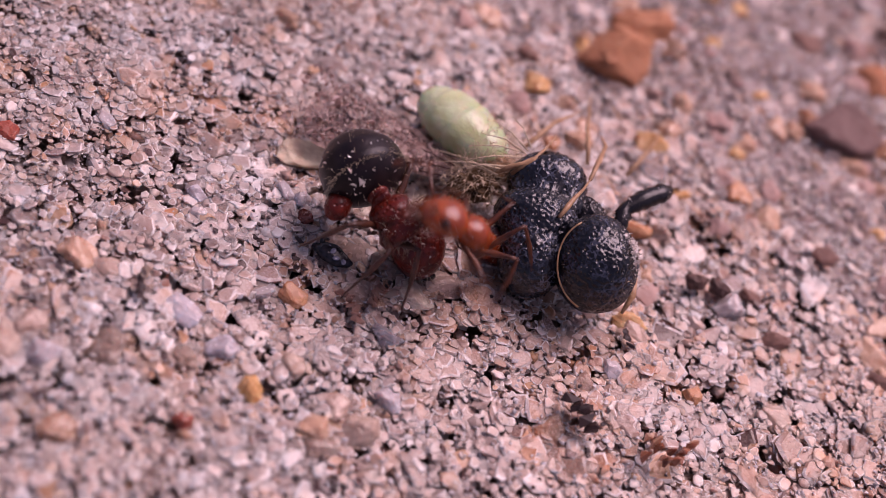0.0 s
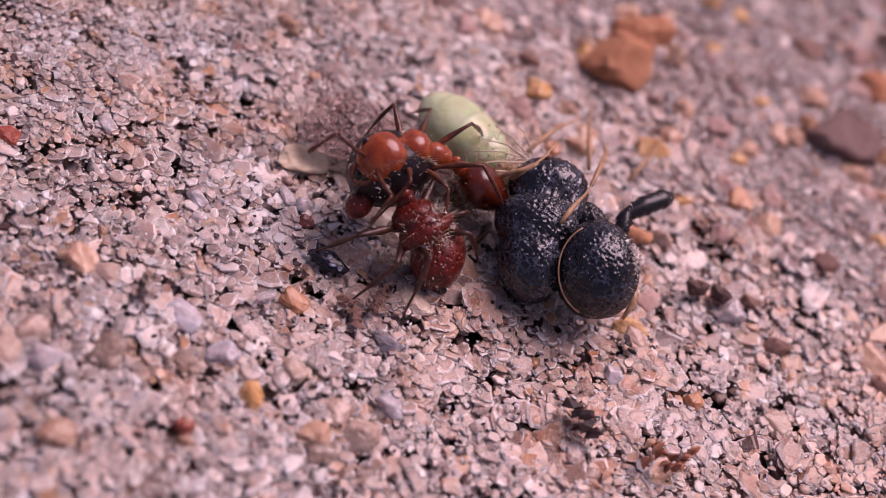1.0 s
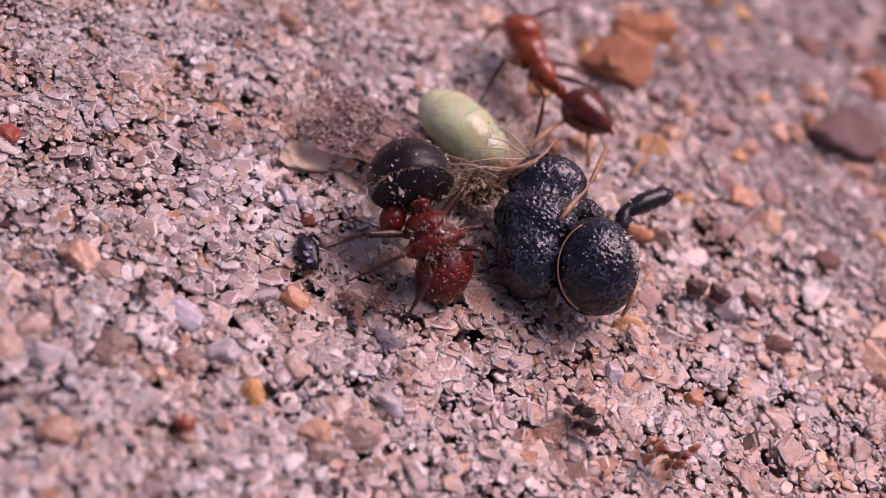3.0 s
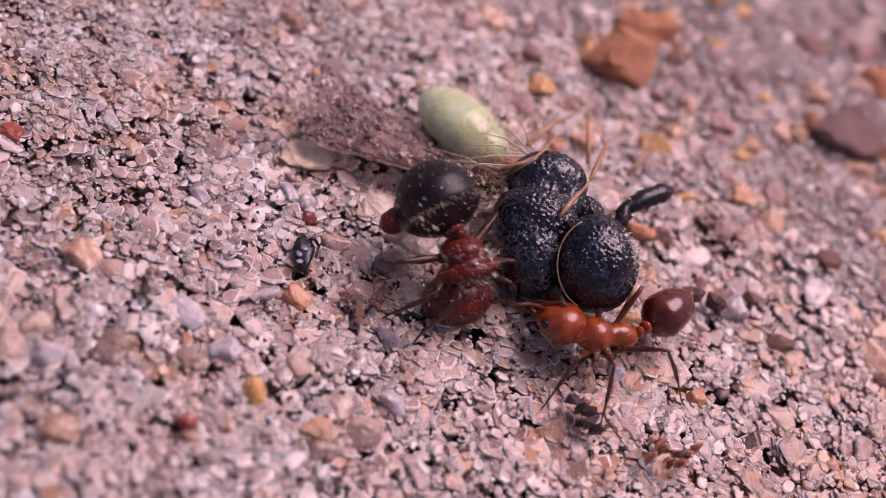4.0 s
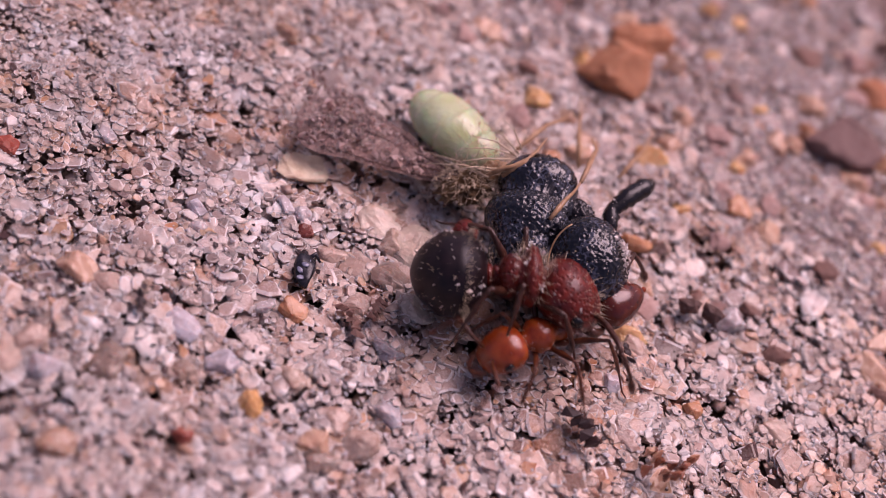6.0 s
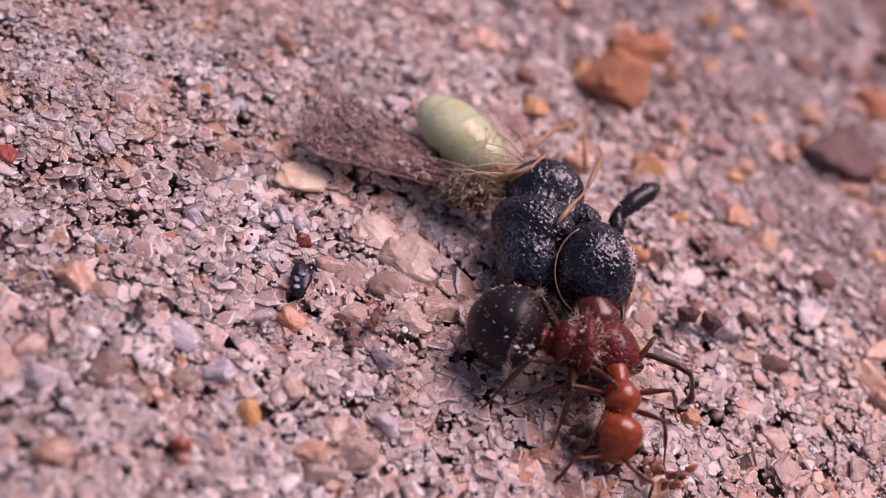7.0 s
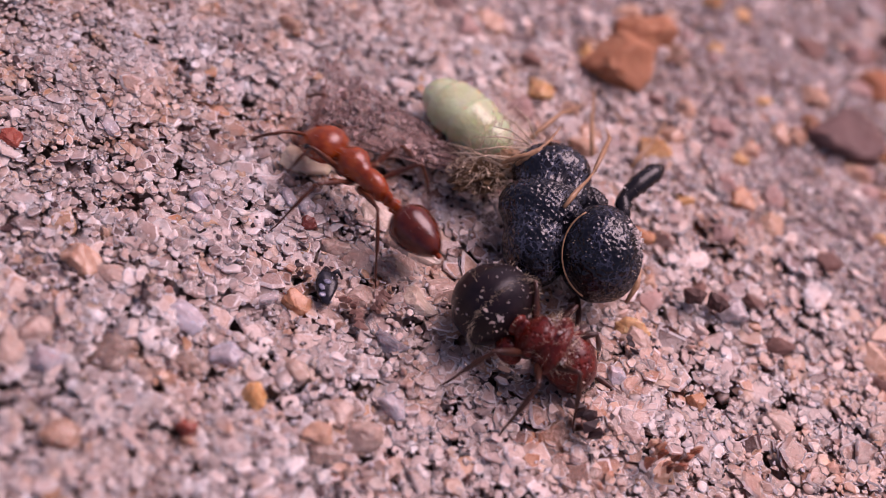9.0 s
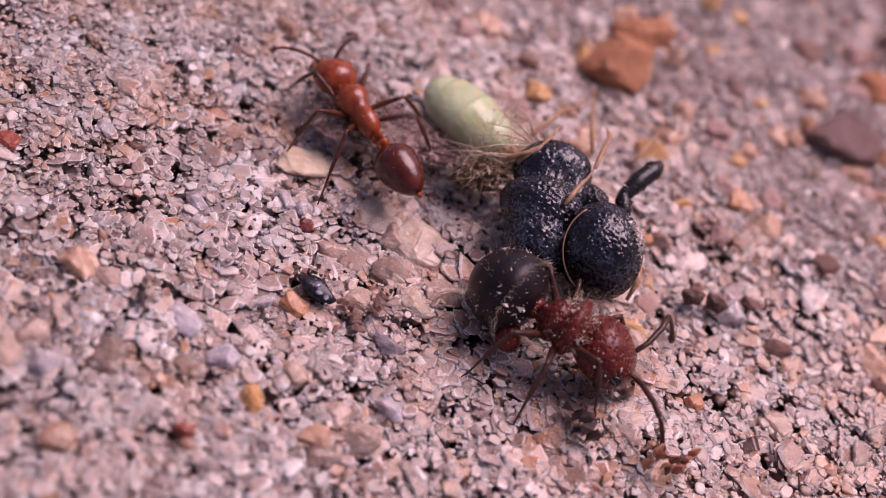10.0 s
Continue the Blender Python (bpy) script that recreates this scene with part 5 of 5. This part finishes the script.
    ant_walk(big_ant, [
        (0, (-2.217, -0.326, 1.5), (-1.386, -0.779, 1.37), (-0.717, -0.361, 0.32)),
        (0.2, (-2.096, -0.377, 1.5), (-1.255, -0.857, 1.37), (-0.577, -0.455, 0.32)),
        (0.4, (-2.084, -0.146, 1.5), (-1.149, -0.719, 1.31), (-0.398, -0.47, 0.32)),
        (0.6, (-2.039, -0.174, 1.5), (-1.104, -0.782, 1.31), (-0.354, -0.607, 0.32)),
        (0.8, (-1.917, -0.009, 1.5), (-0.97, -0.614, 1.31), (-0.191, -0.423, 0.32)),
        (1, (-1.817, 0.143, 1.5), (-0.923, -0.5, 1.31), (-0.21, -0.349, 0.32)),
        (1.4, (-1.528, 0.326, 1.5), (-0.716, -0.427, 1.31), (-0.055, -0.347, 0.32)),
        (2, (-1.385, 0.318, 1.5), (-0.626, -0.52, 1.31), (-0.005, -0.52, 0.32)),
        (2.5, (-1.318, 0.49, 1.5), (-0.575, -0.418, 1.31), (0.036, -0.461, 0.32)),
        (2.7, (-1.375, 0.353, 1.5), (-0.599, -0.53, 1.31), (0.033, -0.56, 0.32)),
        (3.3, (-1.316, -0.004, 1.5), (-0.463, -0.879, 1.31), (0.235, -0.905, 0.32)),
        (3.8, (-1.326, -0.268, 1.5), (-0.356, -1.025, 1.31), (0.451, -0.97, 0.32)),
        (4, (-0.608, -0.26, 1.6), (0.318, -1.003, 1.2), (0.519, -1.269, 0.32)),
        (4.2, (-0.417, -0.13, 1.6), (0.614, -0.561, 1.3), (0.575, -1.743, 0.8)),
        (4.4, (-0.358, -0.208, 1.7), (0.424, -0.235, 1.4), (0.386, -1.427, 0.9)),
        (4.5, (-0.324, 0.165, 1.7), (0.538, 0.239, 1.4), (0.53, -0.865, 0.9)),
        (4.6, (-0.362, 0.296, 1.7), (0.597, 0.36, 1.5), (0.76, -0.559, 0.9)),
        (4.8, (-0.135, 0.752, 1.7), (1.095, 0.649, 1.5), (1.572, -0.081, 1)),
        (5, (-0.274, 0.922, 1.7), (1.01, 0.666, 1.5), (1.593, -0.178, 1)),
        (5.2, (-0.017, 0.696, 1.7), (1.244, 0.562, 1.6), (2.311, 0.569, 1.3)),
        (5.4, (0.314, -1.013, 1.5), (0.902, -0.499, 2), (1.415, -0.478, 2.2)),
        (5.5, (0.013, -1.186, 1.5), (0.798, -0.746, 2), (1.369, -0.706, 2.2)),
        (5.6, (-0.348, -1.059, 1.5), (0.793, -0.717, 2), (1.426, -0.744, 2.2)),
        (5.7, (-0.084, -1.099, 1.4), (0.922, -0.591, 1.9), (1.608, -0.502, 2)),
        (6.2, (0.832, -1.152, 1.1), (1.892, -1.04, 1.32), (3.039, -0.507, 1.05)),
        (6.8, (2.15, -1.183, 0.95), (3.085, -1.213, 1.15), (3.641, -0.858, 1)),
        (7, (2.044, -1.323, 0.95), (2.987, -1.211, 1.15), (3.578, -0.836, 1)),
        (7.2, (1.853, -1.453, 0.9), (2.428, -1.576, 1.06), (3.159, -1.151, 0.75)),
        (7.4, (1.713, -1.421, 0.9), (2.223, -1.549, 1.06), (2.882, -1.114, 0.75)),
        (7.5, (1.723, -1.28, 0.9), (2.241, -1.592, 1.06), (2.893, -1.363, 0.75)),
        (7.6, (1.446, -2.078, 0.9), (2.069, -2.255, 1), (2.64, -1.907, 0.32)),
        (7.7, (1.609, -2.343, 0.9), (2.316, -2.468, 1), (2.97, -2.077, 0.32)),
        (7.8, (1.627, -2.261, 0.9), (2.269, -2.343, 1), (2.86, -1.919, 0.32)),
        (8, (1.764, -1.729, 1), (2.329, -2.245, 1.04), (2.858, -2.173, 0.32)),
        (8.2, (1.763, -1.779, 1), (2.333, -1.977, 1.04), (2.867, -1.652, 0.32)),
        (8.6, (1.61, -1.551, 1), (2.311, -1.776, 1.04), (2.928, -1.402, 0.32)),
        (9, (1.565, -1.602, 1), (2.324, -1.761, 1.04), (2.995, -1.338, 0.32)),
        (9.3, (1.447, -1.401, 1), (2.317, -1.544, 1.1), (3.1, -1.006, 0.32)),
        (9.6, (1.52, -1.249, 1), (2.442, -1.274, 1.16), (3.428, -1.005, 0.85)),
        (9.8, (1.684, -1.011, 1), (2.667, -1.139, 1.16), (3.722, -0.95, 0.85)),
        (10, (1.736, -0.925, 1), (2.737, -1.197, 1.16), (3.822, -1.16, 0.85)),
    ], 6, 0.6)
    # the reddish end of its abdomen curls round
    curl = [
        (0, (-2.507, -1.649, 1)),
        (0.4, (-2.367, -1.33, 1)),
        (1, (-2.206, -0.899, 1)),
        (2, (-1.488, -0.528, 1.1)),
        (2.5, (-1.366, -0.653, 1.1)),
        (3.8, (-1.237, -0.89, 1.1)),
        (4, (-1.186, -0.771, 1.3)),
        (4.2, (-1.212, -0.649, 1.4)),
        (4.5, (-1.546, -0.24, 1.6)),
        (4.8, (-0.842, -0.25, 1.7)),
        (5, (-0.859, -0.045, 1.7)),
        (5.2, (-0.811, 0.565, 1.8)),
        (5.5, (-0.779, 0.211, 1.8)),
        (5.7, (-0.806, 0.02, 1.7)),
        (6.2, (0.932, 0.065, 1.2)),
        (6.8, (2.001, -0.277, 0.9)),
        (7.5, (2.312, -1.283, 0.6)),
        (8.2, (1.961, -2.063, 0.6)),
        (9, (2.039, -2.113, 0.6)),
        (10, (1.86, -1.397, 0.6)),
    ]
    keys = []
    for t, p in curl:
        q = big_ant.poses[round(t, 2)].inverted() @ (Vector(p) * MM)
        d = (q / MM - big_ant.mid).normalized()
        keys.append((t, frame_of(big_ant.mid + d * big_ant.round * 1.06, d, (0.1, 0.3, 0.95))))
    walk(big_ant.tip, keys)
    # the wasp is tugged to and fro a little
    tug = [
        (0, (1.625, 2.938, 0)),
        (2.5, (1.607, 2.931, 0)),
        (4.5, (1.502, 2.955, 0)),
        (5.2, (1.476, 2.943, 0)),
        (5.5, (1.29, 3.061, 0)),
        (5.7, (1.292, 3.093, 0)),
        (6.8, (1.47, 3.357, 0)),
        (7.5, (1.472, 3.395, 0)),
        (8, (1.469, 3.427, 0)),
        (8.5, (1.52, 3.365, 0)),
        (9, (1.515, 3.383, 0)),
        (9.5, (1.531, 3.478, 0)),
        (10, (1.543, 3.556, 0)),
    ]
    walk(prey, [(t, pose(p[0] * MM, p[1] * MM, 0, 0, 0, 0)) for t, p in tug])
    # its antenna lifts as it is tugged
    keys = []
    for t, a in ((0, 0), (5.2, 0), (5.5, 7), (6.8, 13), (8, 15), (10, 17)):
        m = (LIE @ Matrix.Rotation(radians(a), 3, "Z") @ LIE.transposed()).to_4x4()
        m.translation = feeler_root * MM
        keys.append((t, m))
    walk(feeler, keys)
    # the black crumb is pushed by a foot
    crumb_rows = [
        (0, (-2.138, -1.462, 0)),
        (1, (-2.218, -1.575, 0)),
        (2.5, (-2.572, -1.618, 0)),
        (3.8, (-2.819, -1.817, 0)),
        (4.5, (-2.767, -1.891, 0)),
        (5.5, (-2.676, -1.884, 0)),
        (7.5, (-2.716, -1.916, 0)),
        (8.4, (-2.683, -1.968, 0)),
        (8.6, (-2.354, -1.828, 0)),
        (8.8, (-2.083, -2.152, 0)),
        (9, (-2.07, -2.312, 0)),
        (9.4, (-2.023, -2.307, 0)),
        (9.6, (-2.061, -2.385, 0)),
        (10, (-2.192, -2.4, 0)),
    ]
    turns = (-10, -10, -40, -70, -75, -75, -75, -70, -25, -35, -75, -60, -20, -20)
    walk(crumb, [(t, pose(p[0] * MM, p[1] * MM, (float(height(p[0], p[1])) + 0.08) * MM, 0, 0, a)) for (t, p), a in zip(crumb_rows, turns)])
    seeds = [
        (0, (5.698, 2.192, 0), (6.256, 2.3, 0)),
        (2.7, (5.675, 2.159, 0), (6.232, 2.268, 0)),
        (4, (5.603, 1.796, 0), (6.169, 1.856, 0)),
        (10, (5.647, 1.913, 0), (6.202, 2.018, 0)),
    ]
    walk(seed_a, [(t, pose(p[0] * MM, p[1] * MM, 0.02 * MM, 0, 0, 20)) for t, p, q in seeds])
    walk(seed_b, [(t, pose(q[0] * MM, q[1] * MM, 0.02 * MM, 0, 0, -15)) for t, p, q in seeds])


motions()
